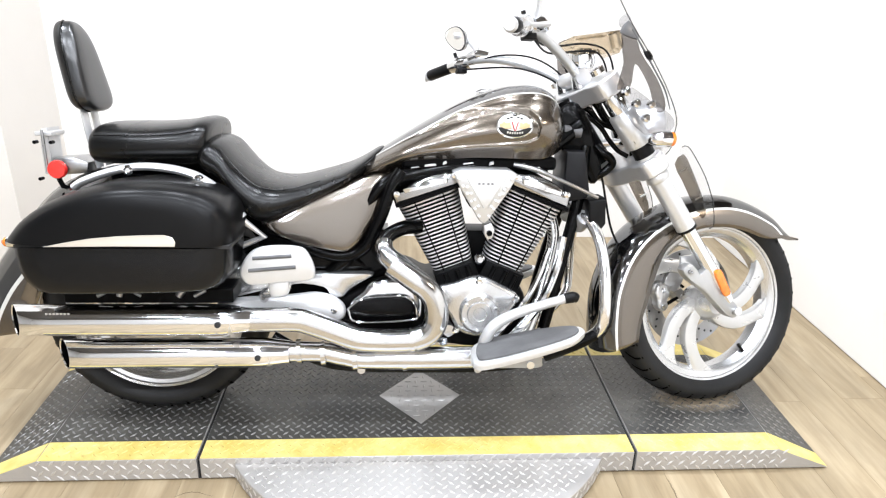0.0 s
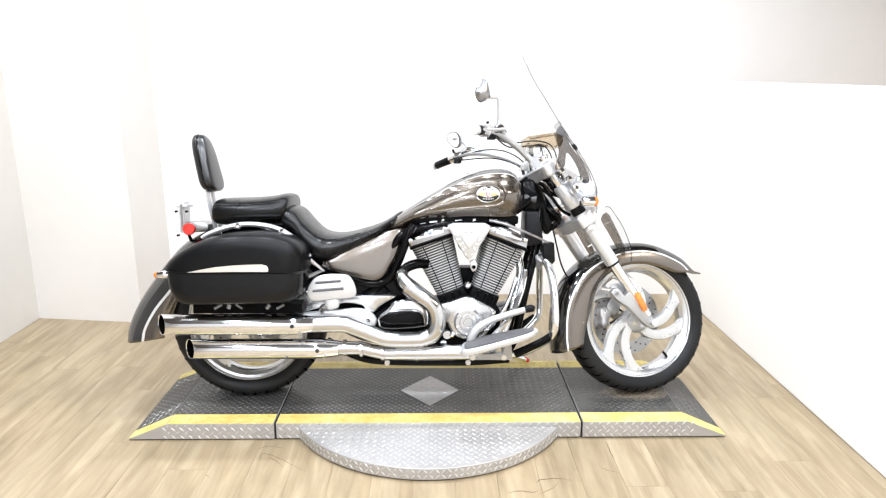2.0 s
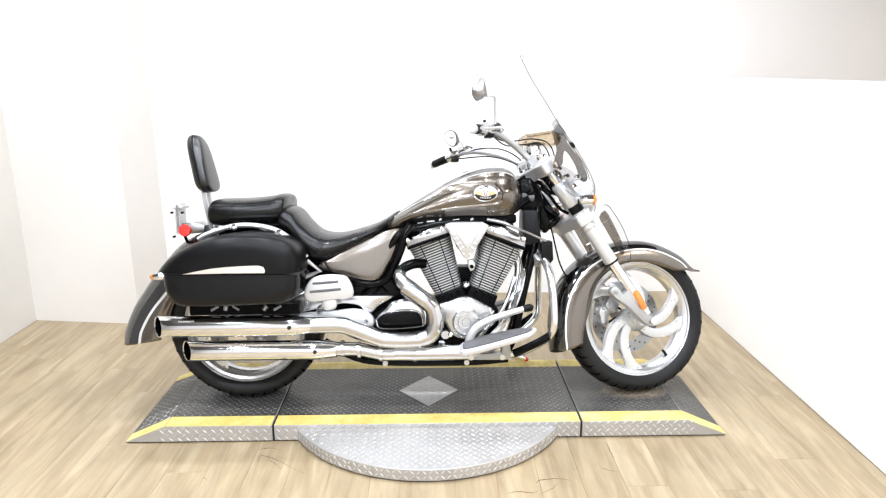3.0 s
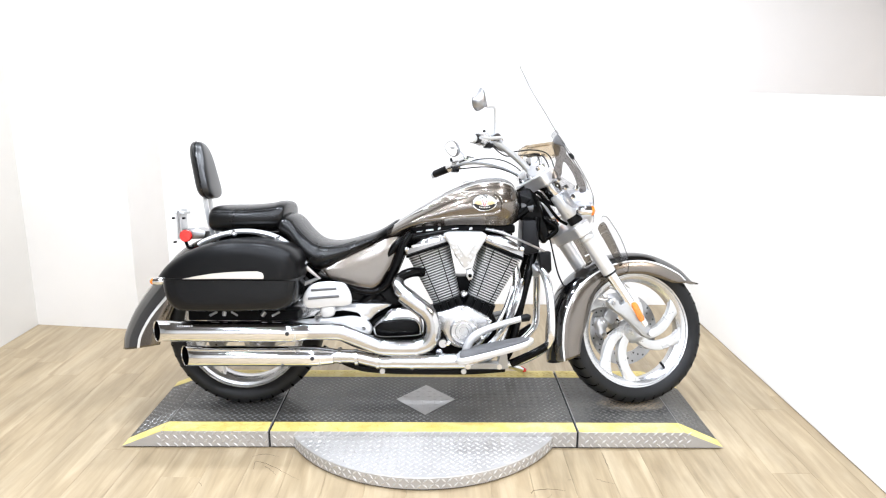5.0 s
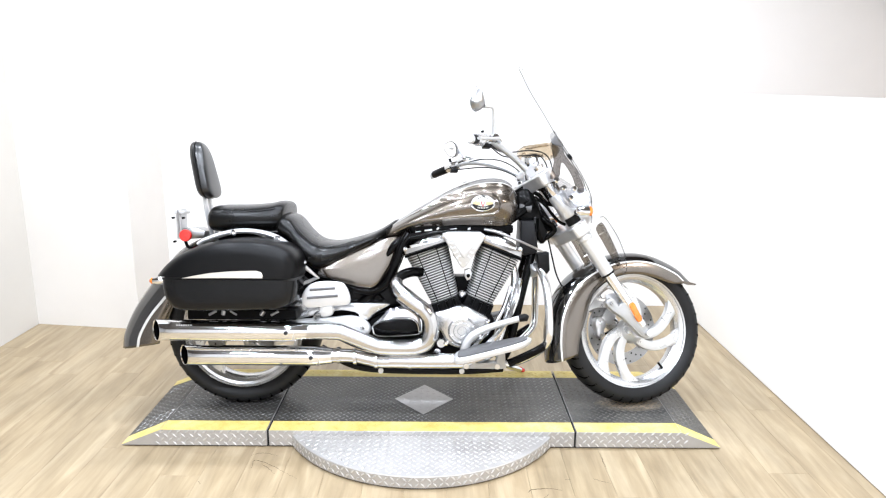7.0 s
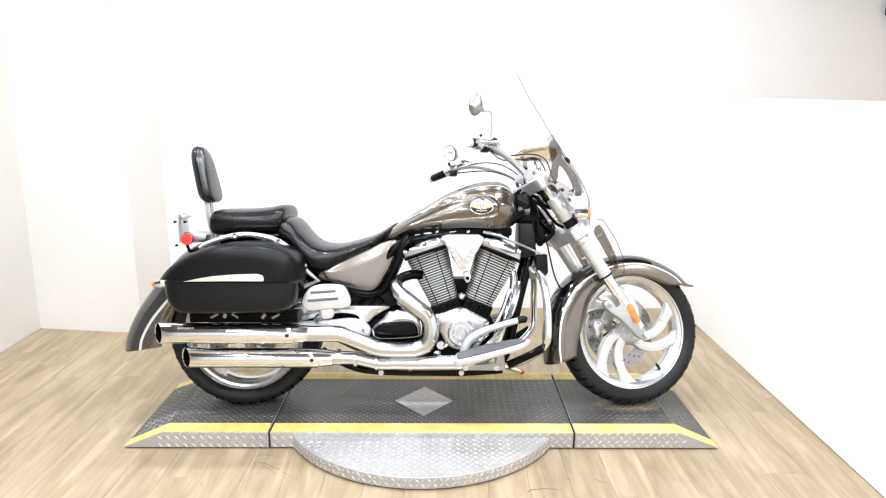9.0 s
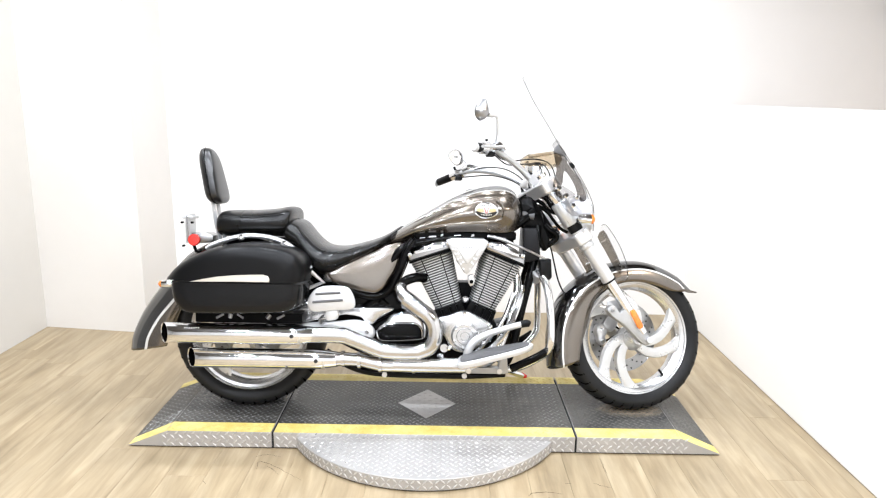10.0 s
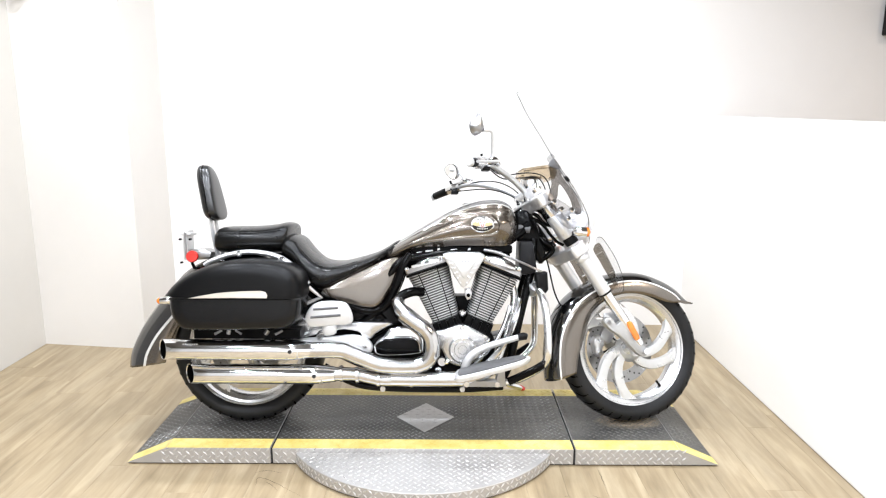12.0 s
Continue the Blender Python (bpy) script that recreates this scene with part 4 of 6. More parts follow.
# backrest
pad_loops = []
for u in 0.5 - 0.5 * np.cos(np.linspace(0, math.pi, 22)):
    z = 0.872 + 0.24 * u
    cap = max(0.0, 1 - abs(2 * u - 1) ** (7 if u < 0.5 else 3.6)) ** 0.5
    hw = 0.004 + 0.09 * (1 - 0.42 * u ** 1.3) * cap
    th = 0.006 + 0.03 * cap ** 0.7
    x = -0.915 - 0.052 * u
    loop = []
    for k in range(24):
        a = 2 * math.pi * k / 24
        c, s = math.cos(a), math.sin(a)
        loop.append(Vector((x + th * math.copysign(abs(s) ** (0.3 if s > 0 else 0.7), s), hw * math.copysign(abs(c) ** 0.62, c), z)))
    pad_loops.append(loop)
bm = bmesh.new()
rings(bm, pad_loops)
backrest = part("backrest", bm, VINYL, bike, "black padded sissy-bar backrest")
for y in (-0.032, 0.032):
    part("backrest_post", tube([(-0.90, y, 0.72), (-0.92, y, 0.8), (-0.938, y, 0.93)], 0.02, 10, flat=0.35), ALU_WHITE, backrest, "flat chrome backrest post")
piping = [Vector((lp[0].x + 0.004, lp[0].y * 0.995, lp[0].z)) for lp in pad_loops[1:-1]]
for s in (1, -1):
    part("piping", tube([(q.x - 0.006, s * q.y, q.z) for q in piping], 0.0035, 6, steps=2), LEATHER, backrest)
# -- saddlebags --
LID = [(-1.022, 0.578), (-0.985, 0.622), (-0.93, 0.662), (-0.86, 0.693), (-0.775, 0.714), (-0.69, 0.721), (-0.61, 0.717), (-0.545, 0.703), (-0.502, 0.678), (-0.48, 0.645), (-0.474, 0.605), (-0.477, 0.574)]
TUB = [(-0.481, 0.567), (-0.486, 0.525), (-0.497, 0.482), (-0.53, 0.455), (-0.6, 0.446), (-0.75, 0.442), (-0.9, 0.441), (-0.952, 0.449), (-0.985, 0.482), (-0.998, 0.525), (-1.001, 0.567)]


def bag_shell(outline, s, steps, flat_z):
    """Skins an outline outwards from the wheel, rounded on its outer side."""
    line = [(q.x, q.y) for q in smooth_path([(x, z, 0) for x, z in outline], 4)]
    cx = sum(p[0] for p in line) / len(line)
    loops = []
    for y, k in steps:
        loops.append([Vector((cx + (x - cx) * k, s * y, flat_z + (z - flat_z) * k)) for x, z in line])
    bm = bmesh.new()
    rings(bm, loops)
    return bm


def saddlebag(s):
    lid = part("saddlebag", bag_shell(LID, s, [(0.175, 0.97), (0.18, 1.0), (0.29, 1.0), (0.325, 0.985), (0.35, 0.945), (0.366, 0.88), (0.374, 0.79), (0.378, 0.6)], 0.57), BAG, bike,
               "black hard saddlebag with grained lid and chrome strip", sharp=50)
    part("lower_shell", bag_shell(TUB, s, [(0.175, 0.97), (0.18, 1.0), (0.3, 1.0), (0.33, 0.985), (0.352, 0.94), (0.362, 0.87), (0.366, 0.7)], 0.566), BAG_SMOOTH, lid, "smooth black lower bag shell", sharp=50)
    strip = [(-0.908, 0.573), (-0.86, 0.5835), (-0.8, 0.594), (-0.74, 0.6), (-0.68, 0.603), (-0.625, 0.604), (-0.606, 0.598), (-0.6, 0.586), (-0.602, 0.575), (-0.75, 0.5745)]
    part("bag_trim", slab(strip, s * 0.352, s * 0.3795, edge=0.003), BAG_TRIM, lid, "champagne metallic trim strip")
    part("seal", slab([(-0.985, 0.565), (-0.985, 0.573), (-0.478, 0.573), (-0.478, 0.565)], s * 0.2, s * 0.358), GAP, lid)
    return lid


saddlebag(-1)
saddlebag(1)
for s in (-1, 1):
    rail = [(-0.9, 0.69), (-0.874, 0.706), (-0.8, 0.732), (-0.73, 0.744), (-0.66, 0.74), (-0.603, 0.726), (-0.561, 0.703), (-0.519, 0.666), (-0.478, 0.613)]
    r = part("bag_rail", tube([(x, s * 0.2, z) for x, z in rail], 0.021, 12, flat=0.5), ALU_WHITE, bike, "flat satin silver saddlebag support rail")
    for x, z in ((-0.756, 0.737), (-0.582, 0.714)):
        part("bolt", lathe([(0.013, 0.0), (0.013, s * 0.012), (0.008, s * 0.016), (0.006, s * 0.01), (0.0, s * 0.01)], 14, centre=(x, s * 0.212, z)), CHROME, r)
    part("bag_bracket", tube([(-0.478, s * 0.19, 0.6), (-0.43, s * 0.17, 0.555), (-0.5, s * 0.17, 0.525)], 0.009, 8, smoothed=False), SATIN, bike)
# mount block, kept black to fill in the shade under the bag
bm = box(-0.93, -0.5, -0.26, -0.15, 0.395, 0.435)
part("bag_mount", bm, ENGINE_BLACK, bike, bevel=0.004)
for x, r, lean_x in ((-0.845, 0.006, 0.03), (-0.79, 0.009, 0.004), (-0.735, 0.005, -0.026), (-0.64, 0.01, 0.012), (-0.6, 0.006, 0.03)):
    part("mount_bolt", rod((x, -0.258, 0.414), (x + lean_x, -0.257, 0.43), r, 10), DISC_STEEL, bike)

# -- tail --
tail = part("tail_bracket", slab([(-1.048, 0.70), (-1.052, 0.79), (-1.046, 0.825), (-1.03, 0.828), (-1.026, 0.70)], -0.04, 0.03, edge=0.003), ALU_WHITE, bike, "bare metal plate bracket behind the mudguard")
part("bracket_arm", slab([(-1.03, 0.712), (-1.02, 0.745), (-0.96, 0.748), (-0.925, 0.735), (-0.93, 0.705), (-0.99, 0.7)], -0.05, 0.05, edge=0.006), DISC_STEEL, tail)
part("bracket_top", box(-1.06, -1.015, -0.05, 0.03, 0.806, 0.818), ALU_WHITE, tail, bevel=0.002)
part("bracket_rib", rod((-1.03, -0.062, 0.71), (-1.034, -0.062, 0.822), 0.004, 8), DISC_STEEL, tail)
for x, z in ((-1.055, 0.79), (-1.012, 0.79), (-1.05, 0.69)):
    part("plate_screw", rod((x, -0.068, z), (x, -0.05, z), 0.0048, 8), ENGINE_BLACK, tail)
refl = part("tail_reflector", lathe([(0.0255, -0.055), (0.0255, -0.064), (0.023, -0.068), (0.0, -0.069)], 28, centre=(-1.005, 0, 0.716)), RED_LENS, bike, "round red side reflector")
part("reflector_stalk", tube([(-1.005, -0.055, 0.716), (-1.01, -0.045, 0.69), (-1.0, -0.04, 0.66)], 0.007, 8), ENGINE_BLACK, refl)
for s in (-1, 1):
    sig = part("turn_signal", tube([(-1.03, s * 0.12, 0.545), (-1.045, s * 0.168, 0.541), (-1.07, s * 0.175, 0.539), (-1.096, s * 0.175, 0.538)], [0.01, 0.014, 0.0165, 0.0155], 12), CHROME, bike, "small chrome rear turn signal")
    part("signal_lens", tube([(-1.096, s * 0.175, 0.538), (-1.104, s * 0.175, 0.5375), (-1.111, s * 0.175, 0.537)], [0.0148, 0.0125, 0.006], 14), ORANGE, sig, "amber lens")

# -- side cover, frame --
for s in (-1, 1):
    cover = [(-0.43, 0.585), (-0.4, 0.557), (-0.368, 0.543), (-0.3, 0.523), (-0.24, 0.512), (-0.208, 0.512), (-0.175, 0.537), (-0.148, 0.582), (-0.123, 0.63), (-0.1, 0.70), (-0.115, 0.722), (-0.2, 0.702), (-0.32, 0.652), (-0.4, 0.605)]
    line = closed_curve(cover, 3)
    cx, cz = sum(p[0] for p in line) / len(line), sum(p[1] for p in line) / len(line)
    bm = bmesh.new()
    rings(bm, [[(cx + (x - cx) * k, s * (y - (z - cz) * k * 0.17), cz + (z - cz) * k) for x, z in line] for y, k in ((0.12, 1.0), (0.14, 1.0), (0.149, 0.985), (0.154, 0.95), (0.157, 0.86), (0.159, 0.68), (0.16, 0.45), (0.1604, 0.2))])
    part("side_cover", bm, BRONZE, bike, "bronze painted side cover below the seat", sharp=60)
    part("frame_tube", tube([(0.45, s * 0.05, 0.86), (0.3, s * 0.09, 0.765), (0.05, s * 0.12, 0.735), (-0.1, s * 0.13, 0.70), (-0.17, s * 0.13, 0.6), (-0.2, s * 0.13, 0.5), (-0.26, s * 0.13, 0.44)], 0.021, 12), FRAME_BLACK, bike, "black frame tube")
    part("frame_loop", tube([(-0.06, s * 0.14, 0.735), (-0.088, s * 0.146, 0.69), (-0.11, s * 0.15, 0.625), (-0.13, s * 0.15, 0.575), (-0.153, s * 0.15, 0.53), (-0.195, s * 0.148, 0.5), (-0.26, s * 0.145, 0.5), (-0.36, s * 0.14, 0.535)], 0.018, 12), FRAME_BLACK, bike, "black frame loop round the side cover")
    part("down_tube", tube([(0.47, s * 0.045, 0.80), (0.455, s * 0.07, 0.66), (0.405, s * 0.1, 0.46), (0.36, s * 0.11, 0.26), (0.32, s * 0.12, 0.19)], 0.0175, 12), FRAME_BLACK, bike, "black front frame tube")
    part("lower_rail", tube([(0.33, s * 0.16, 0.182), (0.15, s * 0.18, 0.176), (-0.17, s * 0.18, 0.18), (-0.3, s * 0.17, 0.2), (-0.42, s * 0.15, 0.26)], 0.016, 10), FRAME_BLACK, bike, "black lower frame rail")
    for x in (-0.17, 0.16):
        part("rail_bolt", rod((x, s * 0.195, 0.178), (x, s * 0.205, 0.178), 0.011, 10), SATIN, bike)
part("frame_spine", slab([(-0.12, 0.705), (0.02, 0.77), (0.12, 0.79), (0.36, 0.795), (0.37, 0.72), (0.05, 0.7), (-0.1, 0.67)], -0.035, 0.035, edge=0.008), FRAME_BLACK, bike, "black frame spine under the tank")
part("intake_manifold", slab([(0.125, 0.44), (0.2, 0.44), (0.236, 0.55), (0.098, 0.55)], -0.05, 0.06, edge=0.01), ENGINE_BLACK, bike, "black intake between the cylinders")
for pts, r in (([(0.47, 0.02, 0.93), (0.51, 0.02, 0.92), (0.54, 0.02, 0.88), (0.575, 0.02, 0.85), (0.59, 0.03, 0.82)], 0.012),
               ([(0.46, 0.0, 0.91), (0.488, 0.0, 0.9), (0.519, 0.0, 0.866), (0.559, 0.0, 0.852), (0.59, 0.0, 0.829), (0.621, 0.0, 0.796), (0.628, 0.0, 0.77)], 0.009),
               ([(0.45, -0.03, 0.895), (0.476, -0.03, 0.883), (0.517, -0.03, 0.852), (0.541, -0.03, 0.82), (0.572, -0.03, 0.787), (0.602, -0.03, 0.771)], 0.007),
               ([(0.5, -0.05, 0.8), (0.519, -0.06, 0.782), (0.54, -0.06, 0.77), (0.55, -0.055, 0.75), (0.528, -0.05, 0.725), (0.505, -0.04, 0.71)], 0.012)):
    part("hose", tube(pts, r, 10), FRAME_BLACK, bike, "black hose beside the steering head")
part("seat_rail", slab([(-0.46, 0.56), (-0.38, 0.54), (-0.2, 0.5), (-0.16, 0.46), (-0.2, 0.44), (-0.45, 0.47)], -0.13, 0.13, edge=0.01), FRAME_BLACK, bike, "black rear frame casting")
part("inner_frame", slab([(-0.16, 0.68), (-0.1, 0.70), (-0.12, 0.58), (-0.16, 0.48), (-0.2, 0.48)], -0.1, 0.1, edge=0.01), ENGINE_BLACK, bike)
neck = part("neck_casting", slab(closed_curve([(0.39, 0.9), (0.44, 0.925), (0.475, 0.88), (0.505, 0.8), (0.525, 0.72), (0.495, 0.69), (0.455, 0.76), (0.4, 0.79)], 3), -0.055, 0.055, edge=0.015), FRAME_BLACK, bike, "black frame neck")
part("neck_boss", rod((0.4, -0.062, 0.845), (0.45, -0.062, 0.84), 0.016, 14), PAD, neck)
part("electrics_box", slab([(0.405, 0.79), (0.458, 0.79), (0.478, 0.675), (0.472, 0.655), (0.42, 0.645), (0.4, 0.67)], -0.1, 0.06, edge=0.008), GREY_BOX, bike, "dark grey plastic cover behind the neck")
horn = part("horn", slab([(0.47, 0.655), (0.52, 0.66), (0.525, 0.585), (0.51, 0.565), (0.475, 0.57)], -0.125, -0.03, edge=0.01), PLASTIC, bike, "black horn box on the front frame")
part("fuel_line", tube([(0.25, -0.13, 0.755), (0.31, -0.145, 0.742), (0.36, -0.15, 0.722), (0.42, -0.15, 0.697), (0.49, -0.14, 0.665)], [0.007, 0.008, 0.0055, 0.005, 0.005], 10), DISC_STEEL, bike, "grey steel engine support rod")

# -- highway bar --
for s in (-1, 1):
    bar = part("crash_bar", tube([(0.455, s * 0.07, 0.6), (0.485, s * 0.11, 0.585), (0.503, s * 0.16, 0.53), (0.51, s * 0.2, 0.44), (0.512, s * 0.21, 0.34), (0.502, s * 0.195, 0.29), (0.465, s * 0.17, 0.25), (0.4, s * 0.14, 0.208), (0.33, s * 0.13, 0.19)], 0.0165, 14), BAR_CHROME, bike, "chrome tubular crash bar")
    part("bar_clamp", tube([(0.46, s * 0.06, 0.57), (0.47, s * 0.095, 0.6)], 0.025, 12, smoothed=False), SATIN, bar)

# -- engine --
case = [(0.02, 0.4), (0.09, 0.425), (0.16, 0.45), (0.23, 0.425), (0.285, 0.4), (0.3, 0.34), (0.28, 0.27), (0.24, 0.235), (0.16, 0.222), (0.06, 0.232), (-0.08, 0.24), (-0.24, 0.25), (-0.27, 0.3), (-0.25, 0.36), (-0.14, 0.42), (-0.05, 0.43)]
engine = part("crankcase", slab(closed_curve(case, 3), -0.15, 0.15, edge=0.02), ENGINE_BLACK, bike, "black engine crankcase", sharp=50)
cover = [(0.03, 0.404), (0.09, 0.425), (0.157, 0.446), (0.22, 0.42), (0.272, 0.386), (0.25, 0.345), (0.225, 0.3), (0.165, 0.268), (0.105, 0.285), (0.075, 0.335)]
part("cam_cover", slab(closed_curve(cover, 3), -0.15, -0.186, edge=0.012), CAST, engine, "polished cast timing cover", sharp=55)
part("round_cover", lathe([(0.058, -0.182), (0.058, -0.196), (0.052, -0.203), (0.05, -0.2), (0.036, -0.2), (0.033, -0.206), (0.02, -0.206), (0.017, -0.202), (0.0, -0.202)], 40, centre=(0.16, 0, 0.343)), CAST, engine, "round polished engine cover")
for k in range(6):
    a = k * math.pi / 3 + 0.4
    part("cover_screw", lathe([(0.0055, -0.198), (0.0055, -0.206), (0.0, -0.207)], 8, centre=(0.16 + 0.047 * math.cos(a), 0, 0.343 + 0.047 * math.sin(a))), CHROME, engine)
for x, z in ((0.045, 0.395), (0.157, 0.436), (0.262, 0.384), (0.095, 0.292), (0.235, 0.318)):
    part("cover_bolt", lathe([(0.01, -0.18), (0.01, -0.193), (0.006, -0.196), (0.0, -0.195)], 12, centre=(x, 0, z)), CHROME, engine)
part("oil_fitting", rod((0.075, -0.15, 0.29), (0.075, -0.19, 0.29), 0.017, 14), CAST, engine)
part("oil_fitting", rod((0.06, -0.15, 0.255), (0.06, -0.185, 0.255), 0.013, 14), CHROME, engine)
guard = [(-0.2, 0.37), (-0.165, 0.4), (-0.14, 0.428), (-0.08, 0.44), (-0.035, 0.43), (-0.005, 0.395), (0.0, 0.35), (-0.02, 0.322), (-0.16, 0.318), (-0.2, 0.335)]
part("gear_cover", slab(closed_curve(guard, 3), -0.15, -0.19, edge=0.012), CHROME, engine, "chrome output cover", sharp=60)
black = [(-0.205, 0.358), (-0.17, 0.386), (-0.12, 0.394), (-0.05, 0.394), (-0.022, 0.375), (-0.016, 0.345), (-0.03, 0.328), (-0.18, 0.322)]
part("black_cover", slab(closed_curve(black, 3), -0.188, -0.206, edge=0.008), FRAME_BLACK, engine, "glossy black cover inset", sharp=60)
part("cover_lip", tube([(x, -0.204, z) for x, z in [*black, black[0]]], 0.0035, 8), CHROME, engine)

CYL = {"rear": ((0.098, 0.438), (0.006, 0.682), [(-0.078, 0.646), (-0.086, 0.668), (-0.064, 0.676), (-0.05, 0.69), (-0.024, 0.708), (0.02, 0.724), (0.058, 0.733), (0.1, 0.735), (0.1, 0.706)]),
       "front": ((0.226, 0.438), (0.328, 0.68), [(0.238, 0.702), (0.234, 0.733), (0.297, 0.73), (0.335, 0.718), (0.368, 0.702), (0.382, 0.69), (0.406, 0.672), (0.403, 0.638)])}
for which, (base, top, head) in CYL.items():
    b, t = Vector((base[0], 0, base[1])), Vector((top[0], 0, top[1]))
    up = (t - b).normalized()
    across = Vector((up.z, 0, -up.x))
    jug = part("cylinder", tube([b - up * 0.01, t - up * 0.005], [0.05, 0.062], 20, smoothed=False), ENGINE_BLACK, bike, "black finned engine cylinder with bright fin edges")
    fins = 22
    for k in range(fins):
        u = 0.1 + 0.86 * k / (fins - 1)
        q = b.lerp(t, u)
        w = 0.061 + 0.033 * (k / (fins - 1))
        d = 0.158
        outline = []
        for a in np.linspace(0, 2 * math.pi, 28, endpoint=False):
            c, sn = math.cos(a), math.sin(a)
            outline.append(q + across * (w * math.copysign(abs(c) ** 0.28, c)) + Vector((0, 0.02 + (d - 0.02) * math.copysign(abs(sn) ** 0.3, sn) if sn < 0 else 0.02 + 0.1 * sn, 0)))
        bm = bmesh.new()
        c0 = q + Vector((0, -0.03, 0))
        rings(bm, [[c0 + (p - c0) * 0.93 - up * 0.0023 for p in outline], [p - up * 0.0023 for p in outline], [p + up * 0.0023 for p in outline], [c0 + (p - c0) * 0.93 + up * 0.0023 for p in outline]])
        bm.faces.ensure_lookup_table()
        n = len(outline)
        for i in range(n, 2 * n):
            bm.faces[i].material_index = 1
        part("fin", bm, [ENGINE_BLACK, ALU_WHITE], jug, sharp=30)
    # base block with ribs
    blk = []
    for a, h in ((-0.05, -0.055), (-0.062, -0.02), (-0.06, 0.026), (0.06, 0.026), (0.062, -0.02), (0.05, -0.055)):
        p = b + across * a + up * h
        blk.append((p.x, p.z))
    part("cylinder_base", slab(blk, -0.148, 0.1, edge=0.006), ENGINE_BLACK, jug)
    for a in (-0.03, 0.005, 0.036):
        p, q = b + across * a - up * 0.03, b + across * a + up * 0.02
        part("base_rib", rod((p.x, -0.15, p.z), (q.x, -0.152, q.z), 0.007, 8), ENGINE_BLACK, jug)
    # head with rocker cover
    hd = part("cylinder_head", slab(head, -0.166, 0.11, edge=0.012), HEAD_METAL, bike, "polished cylinder head cover", sharp=50)
    hx, hz = sum(p[0] for p in head) / len(head), sum(p[1] for p in head) / len(head)
    part("rocker_cover", slab([(hx + (x - hx) * 0.66, hz + 0.004 + (z - hz) * 0.5) for x, z in head], -0.16, -0.172, edge=0.005), CHROME, hd, sharp=50)
    for k in (1, -2):
        part("head_bolt", lathe([(0.0085, -0.16), (0.0085, -0.174), (0.0, -0.176)], 10, centre=(hx + (head[k][0] - hx) * 0.84, 0, hz + (head[k][1] - hz) * 0.8)), CHROME, hd)
    ends = (Vector((head[0][0], 0, head[0][1])), Vector((head[-1][0], 0, head[-1][1])))
    seal = [ends[0] - up * 0.001, ends[1] - up * 0.001, ends[1] - up * 0.011, ends[0] - up * 0.011]
    part("head_gasket", slab([(q.x, q.z) for q in seal], -0.167, 0.105, edge=0.002), ENGINE_BLACK, hd)
    # narrow bolt channels cut down the fins
    for a0, a1 in ((-0.028, -0.04), (0.03, 0.042)):
        p, q = b.lerp(t, 0.12) + across * a0, b.lerp(t, 0.93) + across * a1
        part("fin_channel", rod((p.x, -0.1572, p.z), (q.x, -0.1572, q.z), 0.0021, 6), ENGINE_BLACK, jug)

vee = [(0.077, 0.738), (0.1, 0.746), (0.165, 0.747), (0.23, 0.746), (0.249, 0.735), (0.243, 0.715), (0.225, 0.683), (0.174, 0.608), (0.162, 0.6), (0.15, 0.608), (0.09, 0.708)]
plate = part("air_cleaner", slab(vee, -0.12, -0.2, edge=0.007), FORK, bike, "polished triangular air cleaner cover with raised dots", sharp=40)
inner = [(0.107, 0.736), (0.224, 0.736), (0.17, 0.643), (0.159, 0.643)]
part("cover_face", slab(inner, -0.195, -0.2035, edge=0.004), ALU_WHITE, plate, sharp=40)
for k in range(6):
    u = k / 5
    for (ax, az), (bx, bz) in (((0.092, 0.722), (0.149, 0.62)), ((0.235, 0.722), (0.176, 0.62)), ((0.104, 0.716), (0.157, 0.631)), ((0.226, 0.71), (0.17, 0.631))):
        if az < 0.72 and k in (0, 5):
            continue
        part("stud", lathe([(0.0047, -0.197), (0.0042, -0.2035), (0.0, -0.205)], 8, centre=(ax + (bx - ax) * u, 0, az + (bz - az) * u)), ALU_WHITE, plate)
for x0 in (0.143, 0.154, 0.167, 0.178):
    part("cover_mark", box(x0, x0 + 0.0075, -0.2045, -0.2032, 0.706, 0.714), DISC_STEEL, plate)
part("intake", rod((0.163, -0.12, 0.665), (0.165, 0.05, 0.665), 0.045, 16), ENGINE_BLACK, bike)
bracket = part("engine_bracket", slab([(0.168, 0.588), (0.19, 0.595), (0.2, 0.575), (0.194, 0.551), (0.18, 0.545), (0.17, 0.561)], -0.12, -0.16, edge=0.005), SATIN, bike, "small silver engine bracket")
part("bracket_knob", rod((0.184, -0.155, 0.566), (0.184, -0.168, 0.566), 0.008, 10), ENGINE_BLACK, bracket)
part("center_bolt", lathe([(0.014, -0.15), (0.014, -0.168), (0.008, -0.174), (0.0, -0.174)], 14, centre=(0.16, 0, 0.492)), CHROME, bike)
part("top_rail", box(-0.06, 0.37, -0.13, 0.13, 0.738, 0.775), ENGINE_BLACK, bike, bevel=0.01)
for x, wide, z, high in ((-0.036, 0.026, 0.737, 0.006), (0.002, 0.034, 0.744, 0.007), (0.052, 0.012, 0.75, 0.009), (0.108, 0.03, 0.752, 0.004), (0.18, 0.014, 0.75, 0.01), (0.262, 0.02, 0.744, 0.012), (0.295, 0.03, 0.74, 0.006)):
    part("top_clip", slab([(x, z), (x + wide, z + 0.004), (x + wide * 0.9, z + high + 0.003), (x + 0.002, z + high)], -0.136, -0.12), SATIN, bike, bevel=0.0015)

